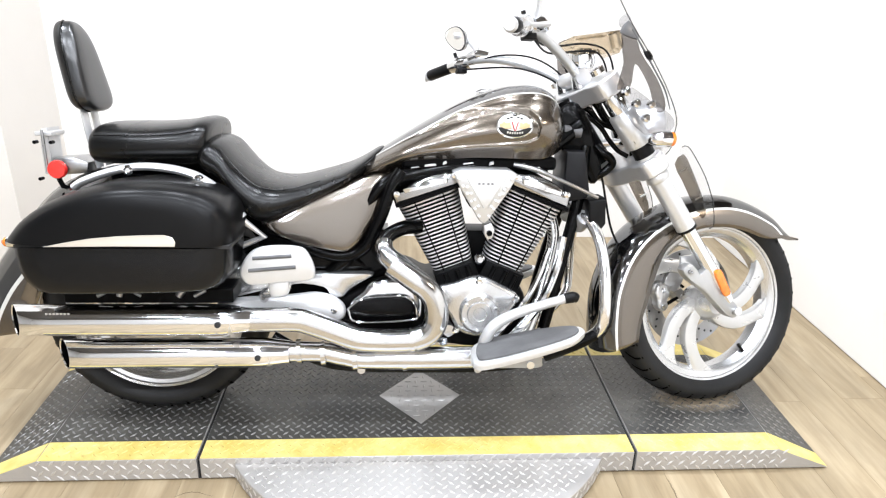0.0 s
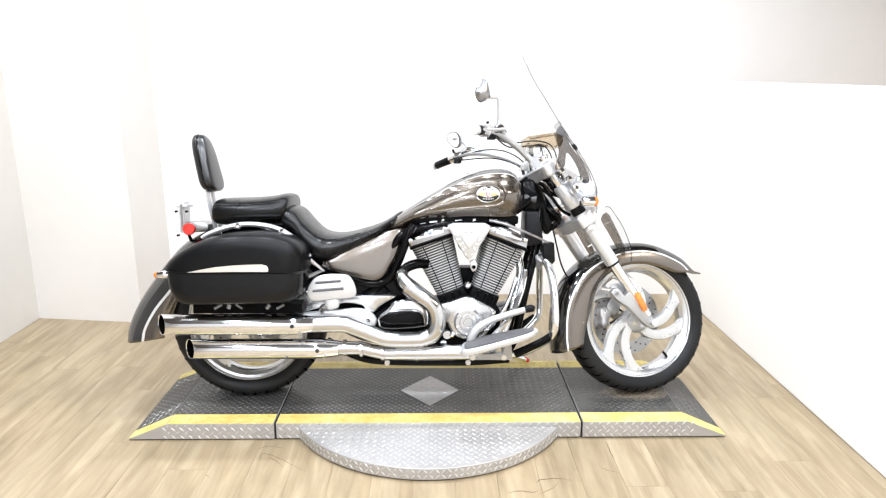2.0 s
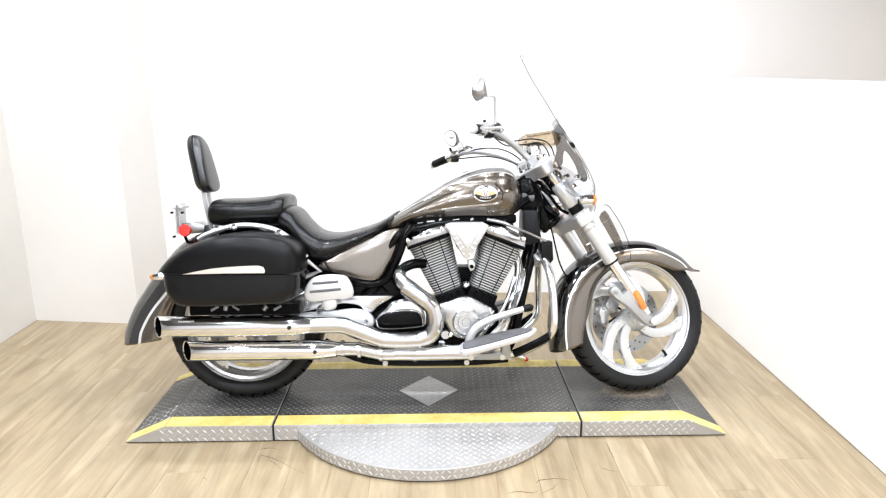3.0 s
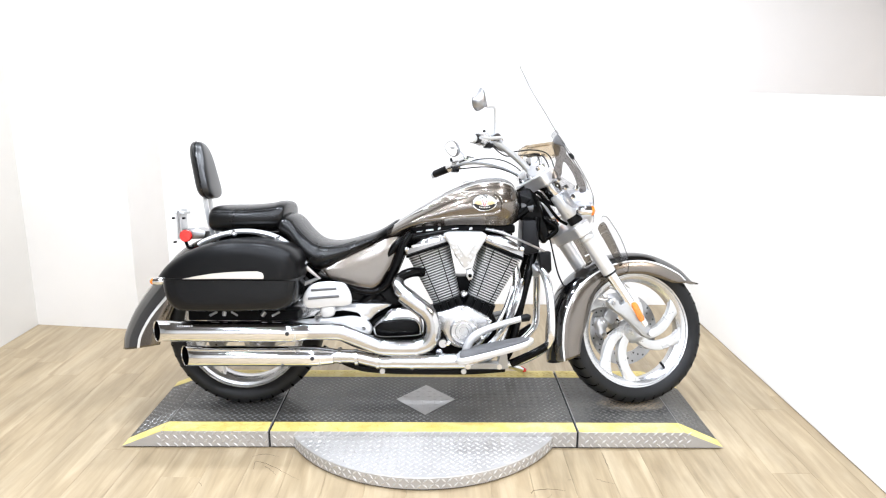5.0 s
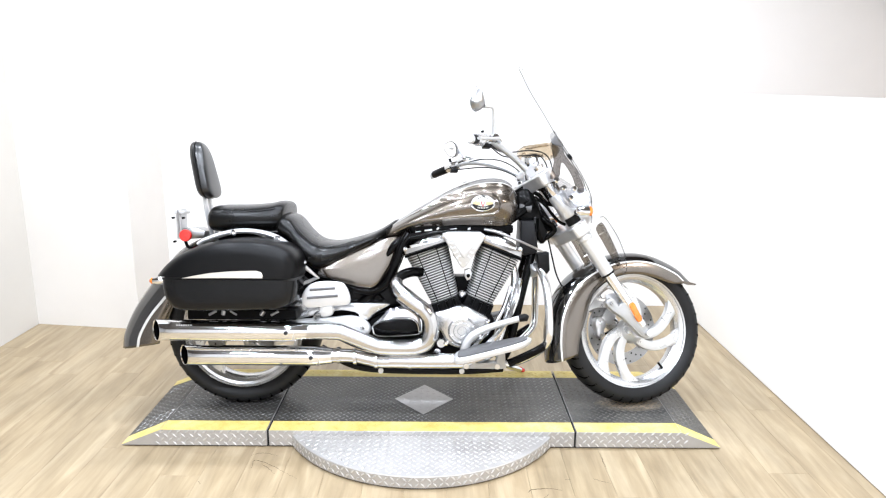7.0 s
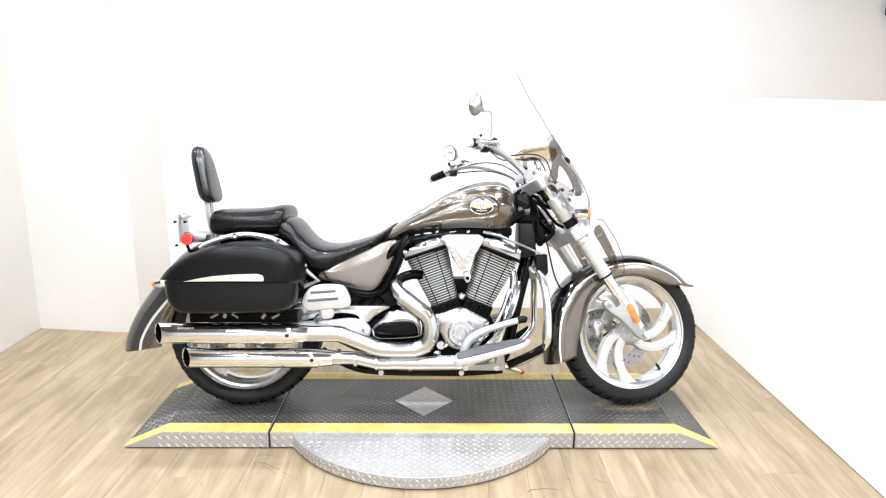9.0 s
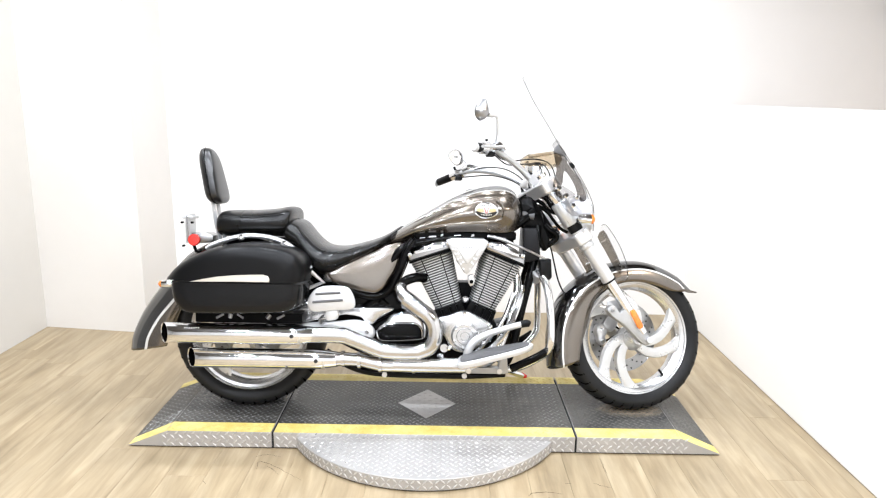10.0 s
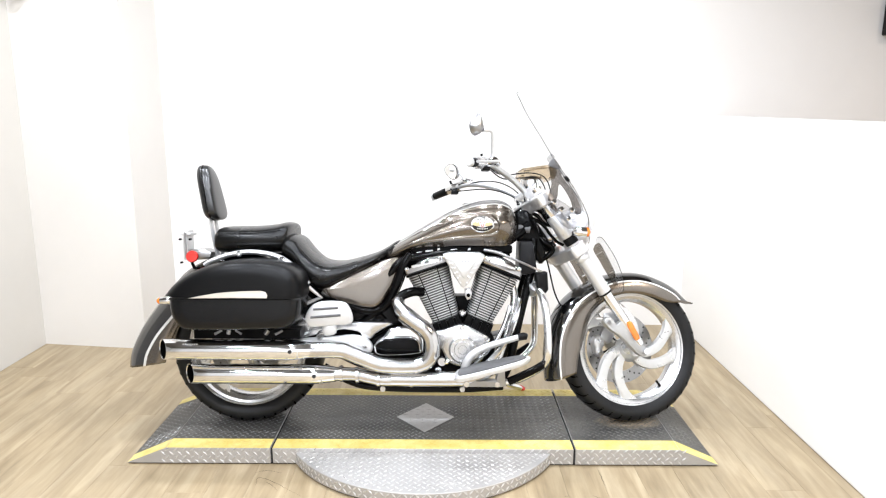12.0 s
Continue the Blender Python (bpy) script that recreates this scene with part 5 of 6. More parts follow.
# -- exhausts --
def exhaust(pts, radius, y, label):
    return part("exhaust_pipe", tube([(x, yy, z) for x, yy, z in pts], radius, 18, steps=6), PIPE_CHROME, bike, label)


e1 = exhaust([(-0.106, -0.2, 0.545), (-0.106, -0.218, 0.531), (-0.093, -0.233, 0.513), (-0.06, -0.245, 0.49), (-0.01, -0.255, 0.447), (0.03, -0.258, 0.4), (0.034, -0.258, 0.345), (0.014, -0.256, 0.307), (-0.032, -0.254, 0.287), (-0.1, -0.252, 0.285), (-0.155, -0.252, 0.287), (-0.185, -0.253, 0.294), (-0.23, -0.256, 0.311), (-0.285, -0.26, 0.335), (-0.325, -0.264, 0.35), (-0.42, -0.267, 0.352), (-0.5, -0.27, 0.352)],
             [0.024, 0.026, 0.028, 0.029, 0.03, 0.03, 0.03, 0.03, 0.03, 0.0295, 0.0295, 0.029, 0.029, 0.029, 0.03, 0.031, 0.032], -0.25, "chrome rear exhaust header with a heat shield")
part("header_elbow", tube([(-0.01, -0.12, 0.575), (-0.05, -0.15, 0.578), (-0.088, -0.18, 0.567), (-0.106, -0.2, 0.548), (-0.106, -0.216, 0.532)], 0.02, 14), FRAME_BLACK, e1, "black header elbow")
part("heat_shield", tube([(-0.085, -0.25, 0.5), (-0.022, -0.263, 0.458), (0.01, -0.265, 0.433), (0.031, -0.266, 0.398), (0.034, -0.266, 0.345), (0.014, -0.264, 0.309), (-0.022, -0.262, 0.292)], 0.0325, 16), PIPE_CHROME, e1)
part("heat_shield", tube([(-0.04, -0.256, 0.288), (-0.1, -0.257, 0.287), (-0.16, -0.258, 0.29), (-0.19, -0.259, 0.297), (-0.25, -0.262, 0.321), (-0.3, -0.266, 0.341), (-0.34, -0.269, 0.352), (-0.46, -0.271, 0.353)], 0.0325, 16), PIPE_CHROME, e1)
e2 = exhaust([(0.37, -0.06, 0.62), (0.385, -0.08, 0.54), (0.365, -0.1, 0.45), (0.33, -0.14, 0.35), (0.28, -0.19, 0.265), (0.2, -0.225, 0.232), (0.05, -0.236, 0.229), (-0.15, -0.238, 0.226), (-0.218, -0.237, 0.235), (-0.28, -0.236, 0.247), (-0.42, -0.236, 0.248)],
             [0.016, 0.017, 0.018, 0.02, 0.025, 0.027, 0.0275, 0.0275, 0.027, 0.027, 0.03], -0.24, "chrome front exhaust header running to the lower muffler")
part("heat_shield", tube([(0.16, -0.24, 0.23), (0.0, -0.243, 0.23), (-0.13, -0.243, 0.231)], 0.031, 16), PIPE_CHROME, e2)
for x, z, y in ((-0.03, 0.289, -0.257), (-0.05, 0.228, -0.24), (-0.27, 0.245, -0.24), (-0.185, 0.23, -0.24), (-0.36, 0.353, -0.267), (-0.335, 0.25, -0.236)):
    part("pipe_clamp", tube([(x - 0.006, y, z - 0.0005), (x + 0.006, y, z + 0.0005)], 0.0335, 18, smoothed=False), PIPE_CHROME, bike)
for (x0, x1, y, z, r, dx) in ((-1.08, -0.5, -0.272, 0.354, 0.0415, 0.0), (-0.984, -0.41, -0.238, 0.248, 0.0405, 0.0)):

    def ring(x, rad, slant):
        return [Vector((x + slant * 0.03 * (1 + math.cos(a)), y - rad * math.cos(a), z + rad * math.sin(a))) for a in np.arange(32) * 2 * math.pi / 32]
    bm = bmesh.new()
    rings(bm, [ring(x0 + 0.03, r - 0.004, 1), ring(x0, r - 0.003, 1), ring(x0 - 0.001, r - 0.0012, 1), ring(x0 + 0.0015, r, 1), ring(x0 + 0.12, r, 0), ring(x1 - 0.05, r, 0), ring(x1 - 0.02, r * 0.98, 0), ring(x1 + 0.05, 0.031, 0)], caps=False)
    muf = part("muffler", bm, CHROME, bike, "long polished chrome muffler with a slash-cut open tip", sharp=40)
    bm = bmesh.new()
    rings(bm, [ring(x0 + 0.004, r - 0.0042, 1), ring(x0 + 0.18, r - 0.006, 0), ring(x0 + 0.19, 0.004, 0)], caps=False)
    part("muffler_bore", bm, GROOVE, muf, "matt black pipe opening")
    part("muffler_bolt", lathe([(0.008, -r * 0.9), (0.008, -r - 0.004), (0.0, -r - 0.005)], 10, centre=(x1 - 0.03, y, z)), GAP, muf)
    part("muffler_band", tube([(x1 - 0.016, y, z - 0.002), (x1 - 0.0, y, z - 0.001)], r * 0.92, 24, smoothed=False), SATIN, muf)
for k in range(7):
    part("stamped_mark", box(-0.958 + k * 0.009, -0.953 + k * 0.009, -0.3052, -0.3035, 0.376, 0.383), SATIN, bike)

# -- swing arm and covers --
part("rear_casting", slab([(-0.33, 0.54), (-0.1, 0.54), (-0.09, 0.45), (-0.14, 0.3), (-0.3, 0.3), (-0.34, 0.42)], -0.11, 0.11, edge=0.012), FRAME_BLACK, bike, "black frame casting behind the engine")
part("swing_arm", slab(closed_curve([(-0.56, 0.45), (-0.45, 0.468), (-0.36, 0.452), (-0.292, 0.45), (-0.2, 0.45), (-0.136, 0.447), (-0.164, 0.427), (-0.203, 0.402), (-0.222, 0.38), (-0.248, 0.386), (-0.268, 0.412), (-0.36, 0.424), (-0.45, 0.40), (-0.6, 0.36), (-0.7, 0.34), (-0.68, 0.37)], 3), -0.13, -0.165, edge=0.008), CAST, bike, "polished aluminium swing arm", sharp=50)
swing_cover = part("swing_cover", slab(closed_curve([(-0.56, 0.372), (-0.5, 0.386), (-0.42, 0.391), (-0.35, 0.398), (-0.293, 0.403), (-0.247, 0.392), (-0.217, 0.368), (-0.214, 0.338), (-0.24, 0.324), (-0.3, 0.33), (-0.36, 0.345), (-0.5, 0.35)], 3), -0.17, -0.212, edge=0.014), ALU_WHITE, bike, "satin silver swing arm pivot cover", sharp=50)
part("pivot_bolt", lathe([(0.009, -0.208), (0.009, -0.215), (0.005, -0.216), (0.0, -0.213)], 14, centre=(-0.243, 0, 0.358)), CHROME, swing_cover)
part("gearbox", slab(closed_curve([(-0.5, 0.33), (-0.52, 0.43), (-0.4, 0.5), (-0.25, 0.5), (-0.2, 0.42), (-0.22, 0.33)], 3), -0.115, 0.115, edge=0.02), ENGINE_BLACK, bike, "black gearbox casing ahead of the rear wheel", sharp=50)
part("rear_shock", rod((-0.5, -0.1, 0.42), (-0.25, -0.1, 0.48), 0.03, 14), ENGINE_BLACK, bike)
part("rear_brake_caliper", slab(closed_curve([(-0.56, 0.42), (-0.5, 0.47), (-0.46, 0.45), (-0.47, 0.4), (-0.53, 0.38)], 3), -0.12, -0.165, edge=0.01), CAST, bike, "silver rear brake caliper", sharp=50)

# -- footboards --
for s in (-1, 1):
    shape = [(-0.478, 0.468), (-0.474, 0.5), (-0.452, 0.532), (-0.42, 0.547), (-0.37, 0.551), (-0.32, 0.546), (-0.3, 0.525), (-0.288, 0.495), (-0.288, 0.468), (-0.31, 0.455), (-0.38, 0.45), (-0.455, 0.444)]
    fold = part("passenger_footboard", slab(closed_curve(shape, 3), s * 0.245, s * 0.262, edge=0.006), ALU_WHITE, bike, "folded-up silver passenger footboard with two slots", sharp=50)
    for (xa, za), (xb, zb) in (((-0.445, 0.517), (-0.345, 0.524)), ((-0.457, 0.484), (-0.335, 0.494))):
        part("slot_rubber", rod((xa, s * 0.2615, za), (xb, s * 0.2615, zb), 0.0052, 10), PAD, fold)
    part("board_hinge", slab(closed_curve([(-0.408, 0.452), (-0.36, 0.456), (-0.357, 0.421), (-0.372, 0.409), (-0.404, 0.409)], 3), s * 0.222, s * 0.252, edge=0.007), ALU_WHITE, fold, sharp=50)
    part("hinge_pin", rod((-0.412, s * 0.238, 0.424), (-0.352, s * 0.238, 0.436), 0.0085, 12), CHROME, fold)
    part("board_arm", tube([(-0.395, s * 0.235, 0.42), (-0.42, s * 0.225, 0.412), (-0.43, s * 0.21, 0.395), (-0.425, s * 0.19, 0.38)], [0.012, 0.015, 0.013, 0.012], 12), CAST, fold)
    # rider's board: a long plate, tilted up at its front
    edge_pts = [(0.125, 0.36), (0.14, 0.385), (0.2, 0.392), (0.3, 0.385), (0.38, 0.37), (0.418, 0.345), (0.424, 0.315), (0.41, 0.29), (0.34, 0.262), (0.22, 0.24), (0.15, 0.245), (0.128, 0.29)]
    line = closed_curve(edge_pts, 3)

    def tilt(x, y, up):
        return Vector((x, s * y, 0.268 + (x - 0.13) * 0.245 + up))
    bm = bmesh.new()
    cx, cy = 0.27, 0.315
    rings(bm, [[tilt(cx + (x - cx) * 0.95, cy + (y - cy) * 0.95, -0.02) for x, y in line], [tilt(x, y, -0.012) for x, y in line], [tilt(x, y, 0.0) for x, y in line], [tilt(cx + (x - cx) * 0.97, cy + (y - cy) * 0.97, 0.003) for x, y in line]])
    board = part("rider_footboard", bm, ALU_WHITE, bike, "silver rider footboard with a grey rubber pad", sharp=50)
    bm = bmesh.new()
    rings(bm, [[tilt(cx + (x - cx) * 0.9, cy + (y - cy) * 0.86, 0.002) for x, y in line], [tilt(cx + (x - cx) * 0.9, cy + (y - cy) * 0.86, 0.008) for x, y in line], [tilt(cx + (x - cx) * 0.87, cy + (y - cy) * 0.82, 0.01) for x, y in line]])
    part("rubber_pad", bm, PAD, board, "grey rubber foot pad", sharp=50)
    part("board_bracket", slab([(0.145, 0.2), (0.16, 0.224), (0.185, 0.262), (0.215, 0.268), (0.228, 0.262), (0.205, 0.228), (0.21, 0.222), (0.3, 0.222), (0.312, 0.274), (0.33, 0.276), (0.336, 0.205), (0.32, 0.2)], s * 0.2, s * 0.25, edge=0.005), FOOT_CAST, board)
    for x in (0.175, 0.3):
        part("bracket_bolt", rod((x, s * 0.25, 0.212), (x, s * 0.258, 0.212), 0.011, 12), CHROME, board)
    part("stay", tube([(0.355, s * 0.18, 0.208), (0.4, s * 0.195, 0.232), (0.45, s * 0.208, 0.26), (0.492, s * 0.212, 0.286)], 0.0165, 10), FRAME_BLACK, board)
pedal = part("brake_pedal", tube([(0.168, -0.24, 0.245), (0.17, -0.262, 0.29), (0.195, -0.268, 0.335), (0.25, -0.268, 0.367), (0.32, -0.265, 0.39), (0.385, -0.262, 0.408)], [0.017, 0.017, 0.016, 0.014, 0.013, 0.012], 12), ALU_WHITE, bike, "curved silver brake pedal with a black rubber tip")
part("pedal_rubber", tube([(0.382, -0.262, 0.407), (0.405, -0.262, 0.412), (0.418, -0.262, 0.408)], [0.014, 0.016, 0.012], 12), PLASTIC, pedal, "black rubber pedal tip")
part("brake_line", tube([(0.2, -0.2, 0.27), (0.28, -0.17, 0.35), (0.33, -0.15, 0.43), (0.36, -0.14, 0.52)], 0.009, 8), CHROME, bike)
part("brake_line", tube([(0.24, -0.2, 0.26), (0.33, -0.18, 0.36), (0.38, -0.15, 0.46), (0.4, -0.13, 0.55)], 0.012, 8), CHROME, bike)
part("brake_cylinder", tube([(0.23, -0.21, 0.245), (0.28, -0.2, 0.262), (0.34, -0.19, 0.285)], [0.016, 0.018, 0.014], 10), CAST, bike, "small silver brake cylinder")
stand = part("side_stand", tube([(0.3, 0.16, 0.2), (0.38, 0.24, 0.1), (0.46, 0.30, 0.058)], [0.014, 0.013, 0.012], 10), CHROME, bike, "chrome side stand propping the motorcycle")
part("stand_foot", rod((0.455, 0.3, 0.062), (0.475, 0.31, 0.05), 0.013, 12), RED_LENS, stand)

# -- lights, shield, bars (turned with the fork) --
light = part("headlight", lathe([(0.0, 0.58), (0.045, 0.59), (0.075, 0.62), (0.088, 0.66), (0.092, 0.69), (0.086, 0.7)], 36, axis="x", centre=(0, 0, 0.845)), SATIN, bike, "chrome headlight shell", m=STEER)
part("headlight_lens", lathe([(0.085, 0.698), (0.07, 0.712), (0.035, 0.72), (0.0, 0.722)], 36, axis="x", centre=(0, 0, 0.845)), LENS, light, "clear headlight lens")
for s in (-1, 1):
    sig = part("front_signal", tube([(0.58, s * 0.08, 0.805), (0.59, s * 0.15, 0.805), (0.595, s * 0.195, 0.808), (0.632, s * 0.2, 0.808)], [0.012, 0.012, 0.021, 0.0225], 12), CHROME, bike, "chrome front turn signal", m=STEER)
    part("signal_lens", tube([(0.632, s * 0.2, 0.808), (0.642, s * 0.2, 0.808), (0.65, s * 0.2, 0.808)], [0.021, 0.02, 0.011], 16), ORANGE, sig, "amber lens")
part("light_bar", tube([(0.56, -0.16, 0.806), (0.575, 0, 0.808), (0.56, 0.16, 0.806)], 0.013, 10), CHROME, light)

# the shield: a curved clear sheet, widest at its shoulders
SHIELD_ROWS = [(0.71, 0.79, 0.1), (0.73, 0.825, 0.2), (0.748, 0.88, 0.23), (0.722, 0.95, 0.235), (0.674, 1.03, 0.235), (0.609, 1.12, 0.235), (0.554, 1.21, 0.234), (0.496, 1.3, 0.232), (0.462, 1.362, 0.226), (0.434, 1.402, 0.205), (0.416, 1.424, 0.14)]
loops = []
for q in smooth_path([(x, w, z) for x, z, w in SHIELD_ROWS], 4):
    x, w, z = q
    loops.append([Vector((x - 0.115 * (k / 10) ** 2 * (w / 0.23) ** 2, w * k / 10, z - 0.02 * (k / 10) ** 2)) for k in range(-10, 11)])
bm = bmesh.new()
rings(bm, loops, caps=False, wrap=False)
shield = part("windshield", bm, SHIELD, bike, "clear curved windshield with smoked mounting plates", m=STEER, solid=0.004)
shield.visible_shadow = False
edge = [lp[0] for lp in loops]
part("shield_edge", tube(edge + loops[-1][1:9], 0.0015, 6, smoothed=False), EDGE_GREY, shield)
for s in (-1, 1):
    y = s * 0.198
    yoke_plate = [(0.48, 1.078), (0.524, 1.066), (0.533, 1.04), (0.56, 1.004), (0.588, 0.967), (0.612, 0.918), (0.614, 0.885), (0.592, 0.88), (0.578, 0.907), (0.568, 0.942), (0.544, 0.983), (0.521, 1.006),
                  (0.514, 0.975), (0.508, 0.945), (0.472, 0.935), (0.477, 0.968), (0.488, 1.008)]
    part("mount_plate", slab(closed_curve(yoke_plate, 2), y, y + s * 0.005), MOUNT_CLEAR, shield, "grey tinted windshield mount plate")
    part("mount_cap", slab(closed_curve([(0.477, 1.092), (0.497, 1.115), (0.516, 1.096), (0.528, 1.078), (0.525, 1.067), (0.481, 1.079)], 2), y - s * 0.001, y + s * 0.007, edge=0.002), SMOKE_GREY, shield, "dark grey mount cap")
    part("mount_tip", slab(closed_curve([(0.47, 1.107), (0.475, 1.122), (0.492, 1.133), (0.505, 1.118), (0.496, 1.113), (0.48, 1.095)], 2), y, y + s * 0.005), MOUNT_PALE, shield)
    low = [(0.467, 0.912), (0.476, 0.932), (0.51, 0.943), (0.575, 0.903), (0.614, 0.883), (0.64, 0.86), (0.632, 0.83), (0.554, 0.818), (0.5, 0.866)]
    part("lower_mount", slab(closed_curve(low, 2), y + s * 0.006, y + s * 0.01), MOUNT_PALE, shield, "pale clear lower mount plate")
    for x, z in ((0.495, 0.93), (0.525, 0.9), (0.571, 0.898), (0.555, 0.862)):
        part("mount_knob", lathe([(0.011, 0.0), (0.011, s * 0.014), (0.006, s * 0.018), (0.0, s * 0.018)], 14, centre=(x, y, z)), CHROME, shield)
    part("edge_rail", tube([(0.498, s * 0.222, 1.09), (0.532, s * 0.226, 1.035), (0.566, s * 0.226, 0.985), (0.598, s * 0.225, 0.935), (0.616, s * 0.224, 0.885)], [0.002, 0.0032, 0.0025, 0.0025, 0.0015], 8), SMOKE_GREY, shield)
    part("edge_clip", slab([(0.53, 1.032), (0.544, 1.036), (0.557, 1.021), (0.553, 1.01), (0.542, 1.013)], s * 0.222, s * 0.231, edge=0.002), PLASTIC, shield, "black edge clip")
    low_plate = [(0.695, 0.783), (0.719, 0.791), (0.746, 0.76), (0.781, 0.705), (0.804, 0.65), (0.811, 0.625), (0.815, 0.569), (0.793, 0.56), (0.778, 0.62), (0.73, 0.715), (0.7, 0.75)]
    line = closed_curve(low_plate, 3)
    dfl = part("wind_deflector", slab(line, s * 0.157, s * 0.161), DEFLECTOR, bike, "clear lower wind deflector beside the fork", m=STEER)
    dfl.visible_shadow = False
    part("deflector_edge", tube([(x, s * 0.159, z) for x, z in line[1:21]], 0.0016, 6, smoothed=False), EDGE_GREY, dfl)
    panel = [(0.686, 0.741), (0.712, 0.769), (0.739, 0.729), (0.778, 0.65), (0.793, 0.606), (0.782, 0.585), (0.754, 0.622), (0.713, 0.693)]
    part("deflector_panel", slab(closed_curve(panel, 2), s * 0.148, s * 0.152), DEFLECTOR_DARK, dfl, "smoked inner deflector panel")
    for x, z in ((0.712, 0.722), (0.77, 0.645)):
        part("deflector_clip", rod((x - 0.012, s * 0.146, z - 0.006), (x + 0.012, s * 0.146, z + 0.006), 0.0035, 8), SATIN, dfl)
part("instrument_visor", slab([(0.41, 1.07), (0.415, 1.1), (0.56, 1.125), (0.572, 1.085), (0.56, 1.06), (0.43, 1.05)], -0.06, 0.06, edge=0.012), SMOKE, bike, "brown tinted plastic instrument visor", m=STEER)
part("instrument", lathe([(0.0, -0.02), (0.04, -0.02), (0.05, 0.0), (0.05, 0.03), (0.045, 0.035), (0.0, 0.035)], 28, axis="z", centre=(0.47, 0, 1.035)), CHROME, bike, "chrome round instrument housing", m=STEER)

BAR = [(0.092, 0.4, 1.041), (0.157, 0.3, 1.062), (0.218, 0.225, 1.072), (0.285, 0.16, 1.06), (0.36, 0.1, 1.03), (0.42, 0.06, 0.992), (0.442, 0.05, 0.968)]
bar = part("handlebar", tube([(x, -y, z) for x, y, z in BAR], 0.0135, 14), FORK, bike, "wide pulled-back chrome handlebar", m=STEER)
part("bar_half", tube([(x + 0.045 * y, y, z) for x, y, z in BAR], 0.0135, 14), FORK, bar)
part("bar_clamp", tube([(0.435, -0.075, 0.985), (0.435, 0.075, 0.985)], 0.024, 16, smoothed=False), SATIN, bar)
for s in (-1, 1):
    part("riser", tube([(0.437, s * 0.052, 0.955), (0.43, s * 0.052, 0.99)], 0.022, 14, smoothed=False), CHROME, bar)
    o = 0.018 if s > 0 else 0.0
    sleeve = [(0.09 + o, s * 0.402, 1.04), (0.095 + o, s * 0.395, 1.042), (0.147 + o, s * 0.315, 1.059), (0.151 + o, s * 0.309, 1.06)]
    part("grip", tube(sleeve, [0.012, 0.0178, 0.0178, 0.014], 16, smoothed=False), PLASTIC, bar, "black rubber hand grip")
    if s < 0:
        part("throttle_housing", tube([(0.119, -0.357, 1.05), (0.13, -0.34, 1.054), (0.15, -0.312, 1.06), (0.168, -0.288, 1.066)], [0.02, 0.025, 0.027, 0.022], 16), BAR_CHROME, bar, "chrome throttle housing")
    part("grip_cap", tube([(0.085 + o, s * 0.41, 1.039), (0.092 + o, s * 0.399, 1.041)], [0.013, 0.018], 14, smoothed=False), ALU_WHITE, bar)
    part("switch_housing", tube([(0.144 + o, s * 0.324, 1.06), (0.165 + o, s * 0.295, 1.066), (0.192 + o, s * 0.262, 1.07)], [0.021, 0.0265, 0.021], 14), CHROME, bar, "chrome switch housing")
    part("lever_mount", tube([(0.2, s * 0.255, 1.078), (0.228, s * 0.235, 1.086), (0.255, s * 0.205, 1.08)], [0.018, 0.026, 0.016], 12, flat=0.8), CHROME, bar)
    part("lever", tube([(0.225, s * 0.25, 1.078), (0.225, s * 0.3, 1.07), (0.185, s * 0.36, 1.055), (0.135, s * 0.42, 1.04), (0.11, s * 0.45, 1.034)], [0.012, 0.0095, 0.008, 0.007, 0.0085], 10, flat=0.7), SATIN, bar, "polished hand lever")
    part("switch", box(0.168, 0.2, s * 0.28 - 0.016, s * 0.28 + 0.016, 1.034, 1.05), PLASTIC, bar, bevel=0.003)
    part("switch_button", rod((0.17, s * 0.29, 1.085), (0.165, s * 0.29, 1.1), 0.006, 8), PLASTIC, bar)
    part("lever_pin", rod((0.222, s * 0.24, 1.066), (0.222, s * 0.24, 1.112), 0.008, 10), SATIN, bar)
    low = 0.0 if s < 0 else 0.035
    mir = part("mirror", tube([(0.225, s * 0.235, 1.09), (0.222, s * 0.255, 1.12 - low * 0.3), (0.215, s * 0.28, 1.165 - low), (0.21, s * 0.292, 1.186 - low), (0.195, s * 0.3, 1.193 - low), (0.178, s * 0.305, 1.193 - low)], [0.0095, 0.008, 0.0068, 0.0068, 0.007, 0.0085], 10), FORK, bike, "chrome teardrop mirror on a bent stem", m=STEER)
    part("mirror_joint", tube([(0.19, s * 0.302, 1.193 - low), (0.168, s * 0.308, 1.193 - low)], 0.0105, 12, smoothed=False), SATIN, mir)
    mid = Vector((0.139, s * 0.312, 1.204)) if s < 0 else Vector((0.179, s * 0.32, 1.152))
    facing = Vector((-0.56, s * -0.82, 0.1)).normalized() if s < 0 else Vector((-0.9, s * -0.43, 0.02)).normalized()
    wide_v = facing.cross(Vector((0, 0, 1))).normalized()
    up_v = wide_v.cross(facing)
    out_sign = 1 if wide_v.y * s > 0 else -1

